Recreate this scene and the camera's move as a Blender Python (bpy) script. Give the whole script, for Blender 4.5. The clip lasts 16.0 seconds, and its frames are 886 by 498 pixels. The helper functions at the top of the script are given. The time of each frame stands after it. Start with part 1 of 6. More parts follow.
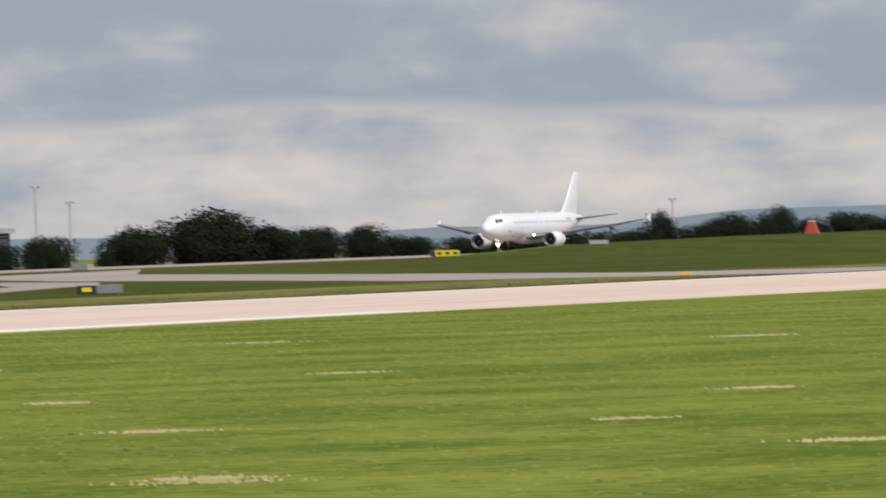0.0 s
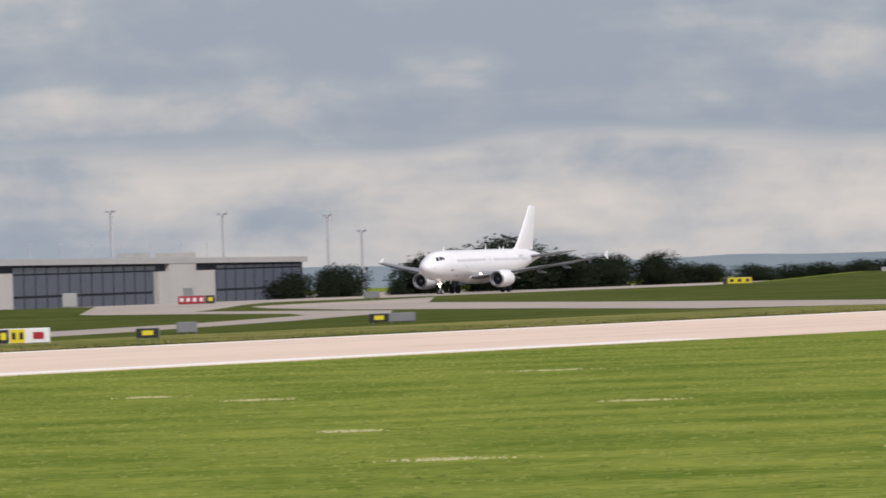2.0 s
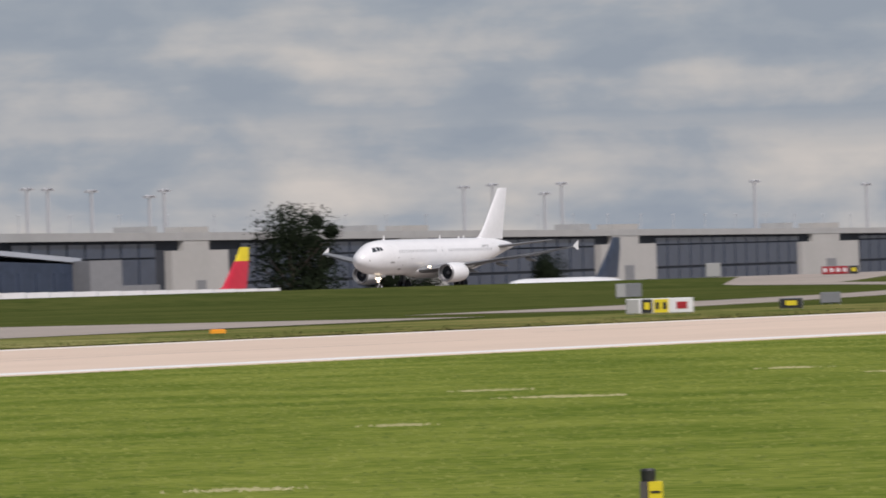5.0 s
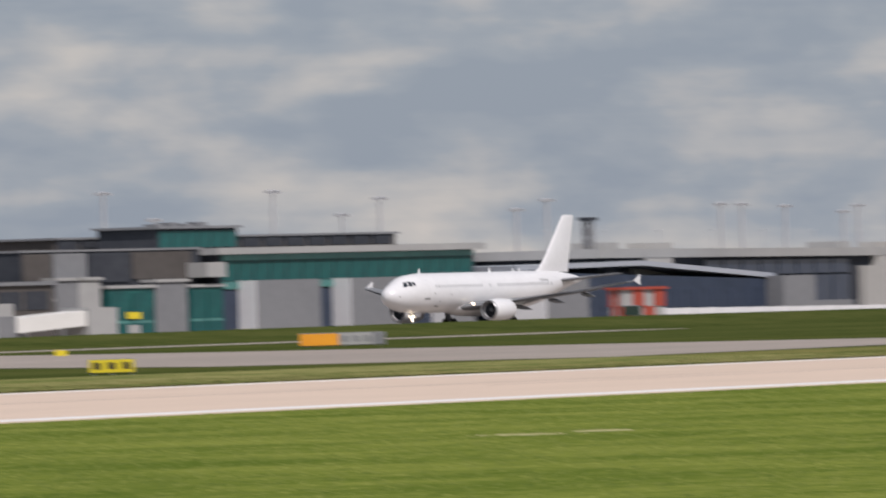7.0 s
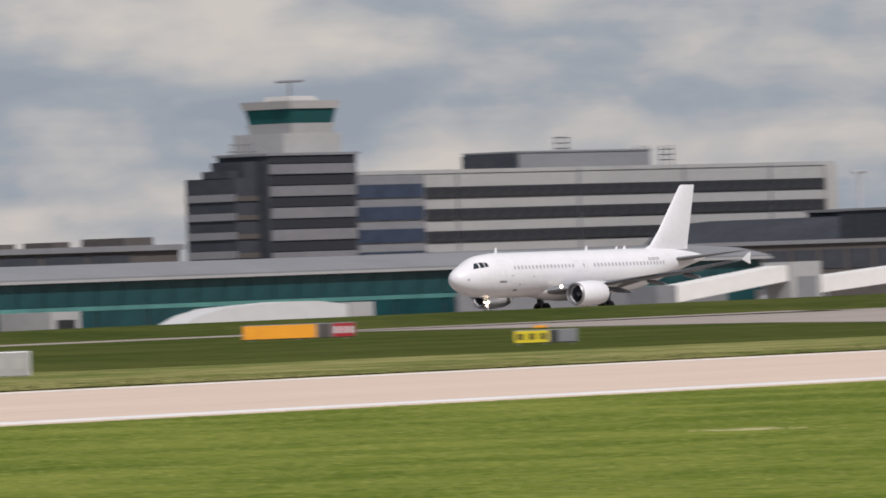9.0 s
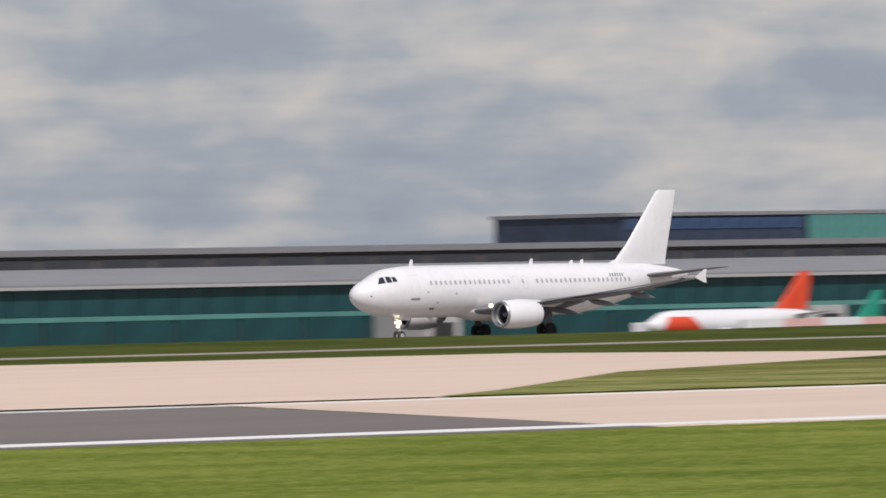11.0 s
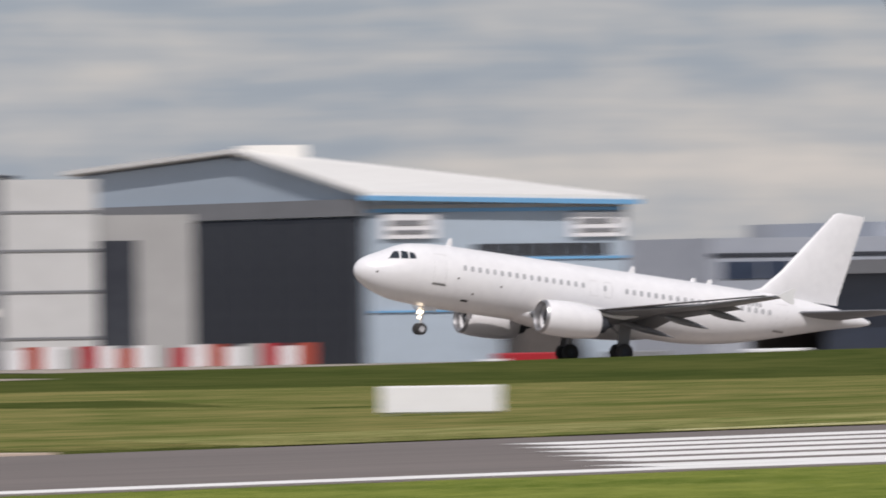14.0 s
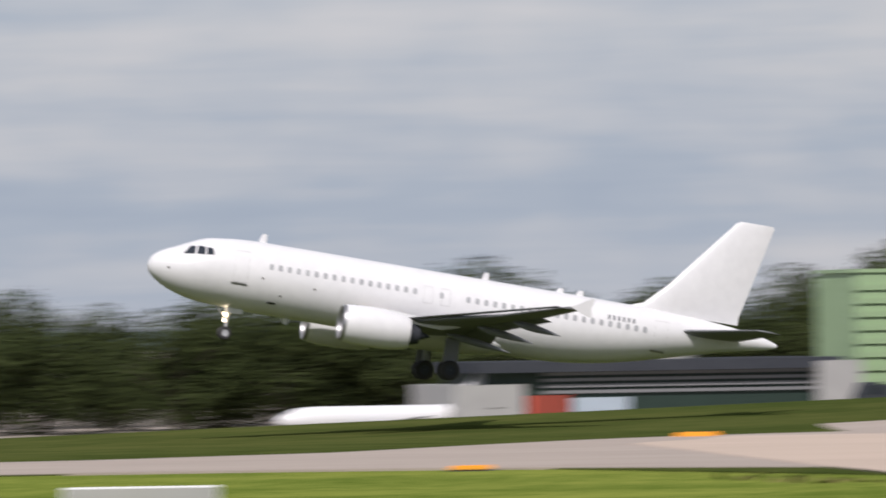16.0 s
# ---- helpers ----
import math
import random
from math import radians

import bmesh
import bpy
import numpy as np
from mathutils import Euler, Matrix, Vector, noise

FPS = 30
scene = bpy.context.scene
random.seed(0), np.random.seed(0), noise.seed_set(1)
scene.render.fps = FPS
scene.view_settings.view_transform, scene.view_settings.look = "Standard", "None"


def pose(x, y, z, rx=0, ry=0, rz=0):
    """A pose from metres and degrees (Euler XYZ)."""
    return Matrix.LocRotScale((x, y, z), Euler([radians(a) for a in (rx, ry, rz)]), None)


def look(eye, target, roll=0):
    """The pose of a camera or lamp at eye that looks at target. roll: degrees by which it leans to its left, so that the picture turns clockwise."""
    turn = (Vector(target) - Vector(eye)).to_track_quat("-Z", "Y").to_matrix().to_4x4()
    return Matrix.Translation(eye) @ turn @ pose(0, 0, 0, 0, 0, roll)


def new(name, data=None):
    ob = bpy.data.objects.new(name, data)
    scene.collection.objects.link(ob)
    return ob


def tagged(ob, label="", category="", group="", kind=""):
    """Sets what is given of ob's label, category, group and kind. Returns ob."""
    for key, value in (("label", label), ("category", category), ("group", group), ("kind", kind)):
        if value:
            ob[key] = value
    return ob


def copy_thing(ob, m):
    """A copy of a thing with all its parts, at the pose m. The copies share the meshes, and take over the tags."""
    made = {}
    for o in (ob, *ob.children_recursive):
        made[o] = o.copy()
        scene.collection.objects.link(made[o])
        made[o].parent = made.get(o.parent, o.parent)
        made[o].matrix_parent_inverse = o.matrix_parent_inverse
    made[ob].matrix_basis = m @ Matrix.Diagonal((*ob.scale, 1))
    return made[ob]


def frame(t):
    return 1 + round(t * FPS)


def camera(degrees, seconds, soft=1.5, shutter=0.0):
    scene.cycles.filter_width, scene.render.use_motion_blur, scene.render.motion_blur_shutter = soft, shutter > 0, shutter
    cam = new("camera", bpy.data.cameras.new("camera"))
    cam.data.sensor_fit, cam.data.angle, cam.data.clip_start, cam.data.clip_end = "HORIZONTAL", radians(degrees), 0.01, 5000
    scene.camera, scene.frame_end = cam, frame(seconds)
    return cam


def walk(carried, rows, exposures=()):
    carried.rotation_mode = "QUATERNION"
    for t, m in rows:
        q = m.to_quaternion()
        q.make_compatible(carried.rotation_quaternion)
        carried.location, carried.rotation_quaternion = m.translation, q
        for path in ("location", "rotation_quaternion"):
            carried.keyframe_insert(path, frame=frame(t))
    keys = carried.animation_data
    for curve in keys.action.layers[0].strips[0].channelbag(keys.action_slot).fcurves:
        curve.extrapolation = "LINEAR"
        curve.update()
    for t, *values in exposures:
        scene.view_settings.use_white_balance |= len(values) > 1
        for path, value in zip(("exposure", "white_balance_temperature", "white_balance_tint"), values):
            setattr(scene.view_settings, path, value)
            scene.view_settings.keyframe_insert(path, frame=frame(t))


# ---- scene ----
EYE = Vector((0.0, 0.0, 4.04))


def aim(yaw, pitch, lean):
    """Camera pose from bearing, height angle and lean, in degrees."""
    a, b = radians(yaw), radians(pitch)
    way = Vector((math.sin(a) * math.cos(b), math.cos(a) * math.cos(b), math.sin(b)))
    return look(EYE, EYE + way * 1000, -lean)


cam = camera(5.4535, 16.0, soft=1.7, shutter=0.5)
walk(cam, [
    (0, aim(66.416, -0.115, 1.74)),    (0.5, aim(65.874, 0.061, 1.84)),    (1, aim(65.447, 0.135, 1.83)),
    (1.5, aim(65.035, 0.119, 1.90)),    (2, aim(64.623, 0.111, 1.88)),    (2.5, aim(64.026, 0.066, 1.80)),
    (3, aim(63.250, -0.017, 1.93)),    (3.2, aim(62.951, -0.040, 1.95)),    (3.7, aim(62.387, -0.024, 1.88)),
    (4.2, aim(61.766, -0.007, 1.82)),    (4.75, aim(61.025, 0.011, 1.75)),    (5.3, aim(60.217, 0.029, 1.68)),
    (5.5, aim(59.875, -0.044, 1.75)),    (6, aim(58.635, -0.025, 1.63)),    (6.4, aim(57.600, -0.064, 1.65)),
    (6.5, aim(57.395, -0.066, 1.69)),    (7, aim(56.390, 0.263, 1.64)),    (7.5, aim(54.371, 0.280, 1.83)),
    (8, aim(53.001, 0.253, 1.89)),    (8.5, aim(51.805, 0.191, 1.83)),    (9, aim(50.483, 0.163, 2.05)),
    (9.5, aim(48.996, 0.256, 2.16)),    (10, aim(47.307, 0.315, 1.37)),    (10.2, aim(46.560, 0.290, 1.31)),
    (10.7, aim(44.713, 0.264, 1.21)),    (11.2, aim(42.694, 0.238, 1.12)),    (11.75, aim(40.257, 0.209, 1.02)),
    (12.3, aim(37.572, 0.180, 0.91)),    (12.5, aim(36.276, 0.344, 0.93)),    (13, aim(33.622, 0.458, 0.91)),
    (13.5, aim(30.866, 0.432, 0.75)),    (13.7, aim(29.334, 0.240, 0.76)),    (13.8, aim(28.272, 0.247, 0.80)),
    (14, aim(26.344, 0.248, 0.84)),    (14.2, aim(25.160, 0.195, 0.91)),    (14.3, aim(24.760, 0.176, 0.85)),
    (14.5, aim(23.255, 0.174, 0.82)),    (14.7, aim(21.739, 0.181, 0.90)),    (15, aim(19.290, 0.266, 0.89)),
    (15.2, aim(17.565, 0.222, 0.85)),    (15.3, aim(16.961, 0.149, 0.80)),    (15.5, aim(15.499, 0.139, 0.81)),
    (15.7, aim(13.737, 0.351, 0.83)),    (16, aim(11.314, 0.374, 0.92)),
], exposures=[(0, 0.38), (3, 0.36), (5.5, 0.18), (6.5, 0.18), (8, 0.2), (10, 0.2), (12.5, 0.31), (13, 0.27), (13.5, 0.23), (14.0, 0.23), (14.5, 0.24), (15.0, 0.28), (15.5, 0.37), (16, 0.42)])

# ---- sky and sun ----
world = bpy.data.worlds.new("sky")
scene.world = world
world.use_nodes = True
wt = world.node_tree
wt.nodes.clear()


def wnode(kind, **kw):
    n = wt.nodes.new(kind)
    for k, v in kw.items():
        n.inputs[k].default_value = v
    return n


def wramp(src, stops):
    r = wt.nodes.new("ShaderNodeValToRGB")
    wt.links.new(src, r.inputs[0])
    while len(r.color_ramp.elements) < len(stops):
        r.color_ramp.elements.new(0.5)
    for e, (p, c) in zip(r.color_ramp.elements, stops):
        e.position, e.color = p, (*c, 1)
    return r.outputs[0]


SUN = Vector((-0.32, -0.62, 0.76)).normalized()
sky = wt.nodes.new("ShaderNodeTexSky")
sky.sky_type, sky.sun_disc = "NISHITA", False
sky.sun_elevation, sky.sun_rotation = math.asin(SUN.z), math.atan2(SUN.x, SUN.y)
coord = wt.nodes.new("ShaderNodeTexCoord")
axes = wt.nodes.new("ShaderNodeSeparateXYZ")
wt.links.new(coord.outputs["Generated"], axes.inputs[0])


def wmath(op, a, b):
    n = wt.nodes.new("ShaderNodeMath")
    n.operation = op
    for i, v in enumerate((a, b)):
        if isinstance(v, (int, float)):
            n.inputs[i].default_value = v
        else:
            wt.links.new(v, n.inputs[i])
    return n.outputs[0]


def wcloud(scale, shift, detail, rough, bend):
    """Cloud pattern over the sky's directions, centred on nought."""
    mp = wt.nodes.new("ShaderNodeMapping")
    mp.inputs["Scale"].default_value, mp.inputs["Location"].default_value = scale, shift
    wt.links.new(coord.outputs["Generated"], mp.inputs[0])
    n = wnode("ShaderNodeTexNoise", Scale=1.0, Detail=detail, Roughness=rough, Distortion=bend)
    wt.links.new(mp.outputs[0], n.inputs["Vector"])
    return wmath("SUBTRACT", n.outputs["Fac"], 0.5)


def wclamp(v, lo, hi):
    return wmath("MINIMUM", wmath("MAXIMUM", v, lo), hi)


banks_big = wcloud((15, 15, 95), (3.1, 1.7, 0.35), 3.0, 0.5, 0.3)
heaps = wcloud((58, 58, 120), (0.4, 2.2, 0.1), 5.0, 0.52, 0.15)
wisps = wcloud((24, 24, 330), (1.2, 0.3, 0.8), 3.0, 0.5, 0.2)
# a flat-based dark deck lies over bright heaps to the east, thin streaky cover to the north
eastern = wclamp(wmath("MULTIPLY", wmath("SUBTRACT", axes.outputs[0], 0.80), 9.0), 0.0, 1.0)
northern = wclamp(wmath("MULTIPLY", wmath("SUBTRACT", 0.70, axes.outputs[0]), 4.0), 0.0, 1.0)
base_z = wmath("ADD", axes.outputs[2], wmath("ADD", wmath("MULTIPLY", banks_big, 0.03), wmath("MULTIPLY", heaps, 0.014)))
deck = wclamp(wmath("MULTIPLY", wmath("SUBTRACT", base_z, 0.0125), 170.0), -0.35, 0.45)
weight = wmath("ADD", wmath("MULTIPLY", banks_big, wmath("ADD", 0.75, wmath("MULTIPLY", northern, 0.35))), wmath("MULTIPLY", heaps, wmath("SUBTRACT", 1.05, wmath("MULTIPLY", northern, 0.6))))
weight = wmath("ADD", weight, wmath("MULTIPLY", wisps, wmath("ADD", 0.25, wmath("MULTIPLY", northern, 0.1))))
weight = wmath("SUBTRACT", weight, wmath("MULTIPLY", wmath("MULTIPLY", deck, eastern), 0.38))
weight = wmath("ADD", wmath("ADD", weight, 0.5), wmath("MULTIPLY", northern, 0.06))
banks = wramp(weight, [(0.30, (0.298, 0.342, 0.422)), (0.42, (0.350, 0.386, 0.452)), (0.50, (0.425, 0.437, 0.478)), (0.57, (0.485, 0.482, 0.505)), (0.66, (0.565, 0.538, 0.535)), (0.78, (0.655, 0.602, 0.578))])
veil = wt.nodes.new("ShaderNodeMix")
veil.data_type = "RGBA"
veil.inputs[0].default_value = 0.9
gain = wt.nodes.new("ShaderNodeVectorMath")
gain.operation = "SCALE"
gain.inputs["Scale"].default_value = 0.1
wt.links.new(sky.outputs[0], gain.inputs[0])
wt.links.new(gain.outputs[0], veil.inputs[6])
blue = wt.nodes.new("ShaderNodeMix")
blue.data_type = "RGBA"
blue.inputs[7].default_value = (0.37, 0.43, 0.56, 1)
wt.links.new(wmath("MULTIPLY", wclamp(wmath("MULTIPLY", wmath("SUBTRACT", 0.42, axes.outputs[0]), 5.0), 0.0, 1.0), 0.45), blue.inputs[0])
wt.links.new(banks, blue.inputs[6])
wt.links.new(blue.outputs[2], veil.inputs[7])
back = wnode("ShaderNodeBackground", Strength=0.82)
wt.links.new(veil.outputs[2], back.inputs[0])
wout = wt.nodes.new("ShaderNodeOutputWorld")
wt.links.new(back.outputs[0], wout.inputs[0])

sun = new("sun", bpy.data.lights.new("sun", "SUN"))
sun.data.energy, sun.data.angle, sun.data.color = 3.1, radians(0.6), (1, 0.925, 0.905)
sun.matrix_world = look(SUN * 100, (0, 0, 0))


# ---- materials ----
def mat(name, a, b=None, rough=0.6, metal=0.0, scale=1.0, fine=12.0, bump=0.0, span=(1, 1, 1), glow=None, coat=0.0, spec=0.5, even=0.3):
    """Two-scale mottled surface between the colours a and b; scale and fine per metre."""
    m = bpy.data.materials.new(name)
    m.use_nodes = True
    t = m.node_tree
    s = t.nodes["Principled BSDF"]
    s.inputs["Roughness"].default_value, s.inputs["Metallic"].default_value = rough, metal
    s.inputs["Coat Weight"].default_value = coat
    s.inputs["Specular IOR Level"].default_value = spec
    if glow:
        s.inputs["Emission Color"].default_value, s.inputs["Emission Strength"].default_value = (*glow[0], 1), glow[1]
    b = b or tuple(0.82 * v for v in a)
    c = t.nodes.new("ShaderNodeTexCoord")
    mp = t.nodes.new("ShaderNodeMapping")
    mp.inputs["Scale"].default_value = span
    t.links.new(c.outputs["Object"], mp.inputs[0])
    n1, n2 = t.nodes.new("ShaderNodeTexNoise"), t.nodes.new("ShaderNodeTexNoise")
    for n, k, d in ((n1, scale, 4), (n2, fine, 3)):
        n.inputs["Scale"].default_value, n.inputs["Detail"].default_value = k, d
        t.links.new(mp.outputs[0], n.inputs["Vector"])
    add = t.nodes.new("ShaderNodeMath")
    add.operation = "ADD"
    t.links.new(n1.outputs["Fac"], add.inputs[0])
    t.links.new(n2.outputs["Fac"], add.inputs[1])
    r = t.nodes.new("ShaderNodeMapRange")
    r.inputs["From Min"].default_value, r.inputs["From Max"].default_value = 1 - even, 1 + even
    t.links.new(add.outputs[0], r.inputs[0])
    mix = t.nodes.new("ShaderNodeMix")
    mix.data_type = "RGBA"
    mix.inputs[6].default_value, mix.inputs[7].default_value = (*a, 1), (*b, 1)
    t.links.new(r.outputs[0], mix.inputs[0])
    t.links.new(mix.outputs[2], s.inputs["Base Color"])
    if bump:
        bp = t.nodes.new("ShaderNodeBump")
        bp.inputs["Strength"].default_value, bp.inputs["Distance"].default_value = bump, 0.05
        t.links.new(n2.outputs["Fac"], bp.inputs["Height"])
        t.links.new(bp.outputs[0], s.inputs["Normal"])
    return m


M = dict(
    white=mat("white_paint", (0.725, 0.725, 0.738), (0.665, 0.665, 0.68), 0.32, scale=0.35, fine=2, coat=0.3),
    # darker than the real wing grey: underside shade is in the colour
    greyp=mat("shaded_grey_paint", (0.18, 0.187, 0.2), (0.14, 0.147, 0.16), 0.5, scale=0.5),
    dark=mat("dark_rubber", (0.02, 0.02, 0.022), (0.035, 0.034, 0.034), 0.8),
    glassd=mat("dark_glazing", (0.015, 0.02, 0.028), (0.03, 0.035, 0.045), 0.12),
    cabin=mat("cabin_glazing", (0.40, 0.41, 0.425), (0.31, 0.315, 0.33), 0.3),
    metal=mat("bare_metal", (0.34, 0.34, 0.35), (0.27, 0.27, 0.28), 0.42, 0.8),
    lamp=mat("landing_light", (0.9, 0.9, 0.85), rough=0.2, glow=((1, 0.8, 0.58), 6.0)),
    grass=mat("mown_grass", (0.19, 0.22, 0.046), (0.085, 0.125, 0.02), 0.95, scale=0.11, fine=1.3, bump=0.6, spec=0.0, even=0.2),
    meadow=mat("long_grass", (0.041, 0.058, 0.015), (0.080, 0.090, 0.027), 0.95, scale=0.04, fine=0.4, bump=0.6, spec=0.0, even=0.22),
    rough=mat("rough_grass", (0.10, 0.128, 0.034), (0.27, 0.25, 0.105), 0.95, scale=0.08, fine=0.5, bump=0.6, spec=0.0, even=0.2),
    dry=mat("dry_grass", (0.50, 0.46, 0.26), (0.34, 0.34, 0.16), 0.95, scale=0.3, fine=2, spec=0.0),
    blade=mat("grass_blades", (0.25, 0.28, 0.068), (0.075, 0.12, 0.018), 0.9, scale=0.11, fine=0.9, spec=0.1, even=0.2),
    conc=mat("pale_concrete", (0.63, 0.505, 0.41), (0.53, 0.425, 0.345), 0.85, scale=0.05, fine=0.9, span=(0.12, 1, 1), spec=0.1),
    # darker copy of pale_concrete; the late exposure rise is offset in the colour
    concw=mat("dimmed_concrete", (0.50, 0.405, 0.335), (0.42, 0.34, 0.28), 0.85, scale=0.05, fine=0.9, span=(0.2, 1, 1), spec=0.1),
    tarm=mat("dark_asphalt", (0.185, 0.163, 0.152), (0.135, 0.12, 0.114), 0.9, scale=0.06, fine=1.5, span=(0.12, 1, 1), spec=0.1),
    taxiw=mat("pale_taxiway_concrete", (0.37, 0.318, 0.278), (0.30, 0.258, 0.226), 0.88, scale=0.03, fine=0.5, span=(0.4, 1, 1), spec=0.1),
    taxi=mat("taxiway_concrete", (0.345, 0.30, 0.265), (0.26, 0.23, 0.205), 0.88, scale=0.05, fine=0.8, span=(0.3, 1, 1), spec=0.1),
    streak=mat("rubber_streak", (0.36, 0.305, 0.275), (0.44, 0.375, 0.335), 0.9, scale=0.1, fine=1.2, spec=0.0),
    line=mat("white_marking", (0.8, 0.8, 0.78), (0.62, 0.61, 0.6), 0.7, scale=0.6, fine=4),
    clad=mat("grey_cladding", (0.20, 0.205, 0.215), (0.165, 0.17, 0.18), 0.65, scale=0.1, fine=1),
    pale=mat("pale_cladding", (0.36, 0.36, 0.355), (0.31, 0.31, 0.305), 0.6, scale=0.08, fine=0.7),
    cream=mat("cream_render", (0.40, 0.39, 0.375), (0.35, 0.345, 0.33), 0.7, scale=0.1, fine=1),
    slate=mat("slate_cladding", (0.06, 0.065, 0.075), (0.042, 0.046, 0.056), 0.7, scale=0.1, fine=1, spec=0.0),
    brown=mat("brown_cladding", (0.10, 0.09, 0.085), (0.07, 0.064, 0.06), 0.7, scale=0.1, fine=1, spec=0.2),
    band=mat("window_band", (0.022, 0.026, 0.034), (0.06, 0.06, 0.062), 0.3, scale=0.4, fine=1.4, spec=0.05),
    teal=mat("teal_glass", (0.020, 0.112, 0.104), (0.013, 0.055, 0.060), 0.15, scale=0.12, fine=0.35, spec=0.3),
    tealdk=mat("dark_teal_glass", (0.014, 0.066, 0.070), (0.009, 0.030, 0.038), 0.12, scale=0.1, fine=0.3, spec=0.35),
    bluegrey=mat("blue_grey_sheet", (0.36, 0.385, 0.43), (0.30, 0.325, 0.37), 0.55, scale=0.1, fine=0.8),
    tealp=mat("pale_teal_glass", (0.085, 0.25, 0.225), (0.06, 0.17, 0.16), 0.25, scale=0.15, fine=0.5),
    blue=mat("blue_cladding", (0.38, 0.45, 0.52), (0.33, 0.39, 0.45), 0.5, scale=0.1, fine=1),
    bluet=mat("bright_blue_trim", (0.15, 0.36, 0.60), rough=0.5),
    bluegl=mat("blue_glass", (0.05, 0.085, 0.16), (0.03, 0.05, 0.10), 0.25, scale=0.2, fine=0.8, spec=0.3),
    # distance haze over the fields is painted into this colour
    haze=mat("haze_tinted_fields", (0.13, 0.165, 0.15), (0.10, 0.13, 0.13), 1.0, scale=0.004, fine=0.02, spec=0.0),
    navy=mat("navy_glass", (0.044, 0.058, 0.092), (0.026, 0.036, 0.058), 0.3, scale=0.2, fine=0.8, spec=0.25),
    roofw=mat("white_roof_sheet", (0.74, 0.73, 0.70), (0.66, 0.65, 0.62), 0.5, scale=0.1, fine=0.8),
    green=mat("dark_green_sheet", (0.012, 0.032, 0.023), (0.009, 0.024, 0.018), 0.6, scale=0.1, fine=1),
    greenl=mat("pale_green_sheet", (0.30, 0.42, 0.24), (0.25, 0.36, 0.2), 0.6, scale=0.1, fine=1),
    sheet=mat("grey_wall_sheet", (0.53, 0.535, 0.53), (0.47, 0.475, 0.47), 0.6, scale=0.08, fine=0.7),
    sheetb=mat("faded_wall_sheet", (0.48, 0.485, 0.48), (0.43, 0.435, 0.43), 0.6, scale=0.08, fine=0.7),
    dull=mat("dull_green_sheet", (0.10, 0.13, 0.095), (0.07, 0.09, 0.07), 0.7, scale=0.1, fine=1),
    hutred=mat("faded_red_panel", (0.36, 0.06, 0.035), (0.30, 0.05, 0.03), 0.7),
    tawny=mat("tawny_grass", (0.080, 0.104, 0.027), (0.205, 0.185, 0.070), 0.95, scale=0.07, fine=0.5, bump=0.6, spec=0.0, even=0.2),
    bandg=mat("weathered_band", (0.185, 0.185, 0.195), (0.135, 0.138, 0.148), 0.6, scale=0.15, fine=0.9),
    red=mat("red_sheet", (0.36, 0.014, 0.024), (0.29, 0.012, 0.02), 0.5, scale=0.1, fine=1),
    orange=mat("orange_panel", (0.85, 0.36, 0.02), (0.75, 0.30, 0.02), 0.5),
    yellow=mat("yellow_panel", (0.72, 0.58, 0.02), (0.6, 0.48, 0.02), 0.5),
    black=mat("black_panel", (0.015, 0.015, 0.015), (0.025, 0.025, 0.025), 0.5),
    leaf=mat("leaves", (0.015, 0.021, 0.011), (0.009, 0.014, 0.008), 0.9, scale=0.4, fine=3, spec=0.05),
    leafl=mat("pale_leaves", (0.056, 0.070, 0.026), (0.027, 0.037, 0.014), 0.9, scale=0.3, fine=3, spec=0.05),
    bark=mat("bark", (0.06, 0.045, 0.035), rough=0.9),
    # pale blue of the hills carries painted haze
    hill=mat("haze_tinted_hills", (0.26, 0.31, 0.38), (0.22, 0.27, 0.34), 1.0, scale=0.004, fine=0.02, spec=0.0),
    seam=mat("door_seam", (0.6, 0.6, 0.61), rough=0.5),
    pole=mat("galvanised_steel", (0.44, 0.45, 0.47), (0.36, 0.37, 0.39), 0.6, 0.1),
    concrete=mat("tower_concrete", (0.50, 0.45, 0.40), (0.42, 0.38, 0.34), 0.8, scale=0.1, fine=0.8),
)

# blades differ one from another and from patch to patch
bt = M["blade"].node_tree
isle = bt.nodes.new("ShaderNodeNewGeometry")
bmix = next(n for n in bt.nodes if n.bl_idname == "ShaderNodeMix")
bavg, bhalf = bt.nodes.new("ShaderNodeMath"), bt.nodes.new("ShaderNodeMath")
bhalf.operation, bavg.operation = "MULTIPLY", "MULTIPLY_ADD"
bhalf.inputs[1].default_value, bavg.inputs[1].default_value = 0.55, 0.45
bt.links.new(bmix.inputs[0].links[0].from_socket, bhalf.inputs[0])
bt.links.new(isle.outputs["Random Per Island"], bavg.inputs[0])
bt.links.new(bhalf.outputs[0], bavg.inputs[2])
bt.links.new(bavg.outputs[0], bmix.inputs[0])

# ---- building blocks ----
def box(bm, x0, x1, y0, y1, z0, z1):
    v = [bm.verts.new((x, y, z)) for z in (z0, z1) for y in (y0, y1) for x in (x0, x1)]
    for f in ((0, 2, 3, 1), (4, 5, 7, 6), (0, 1, 5, 4), (1, 3, 7, 5), (3, 2, 6, 7), (2, 0, 4, 6)):
        bm.faces.new([v[i] for i in f])


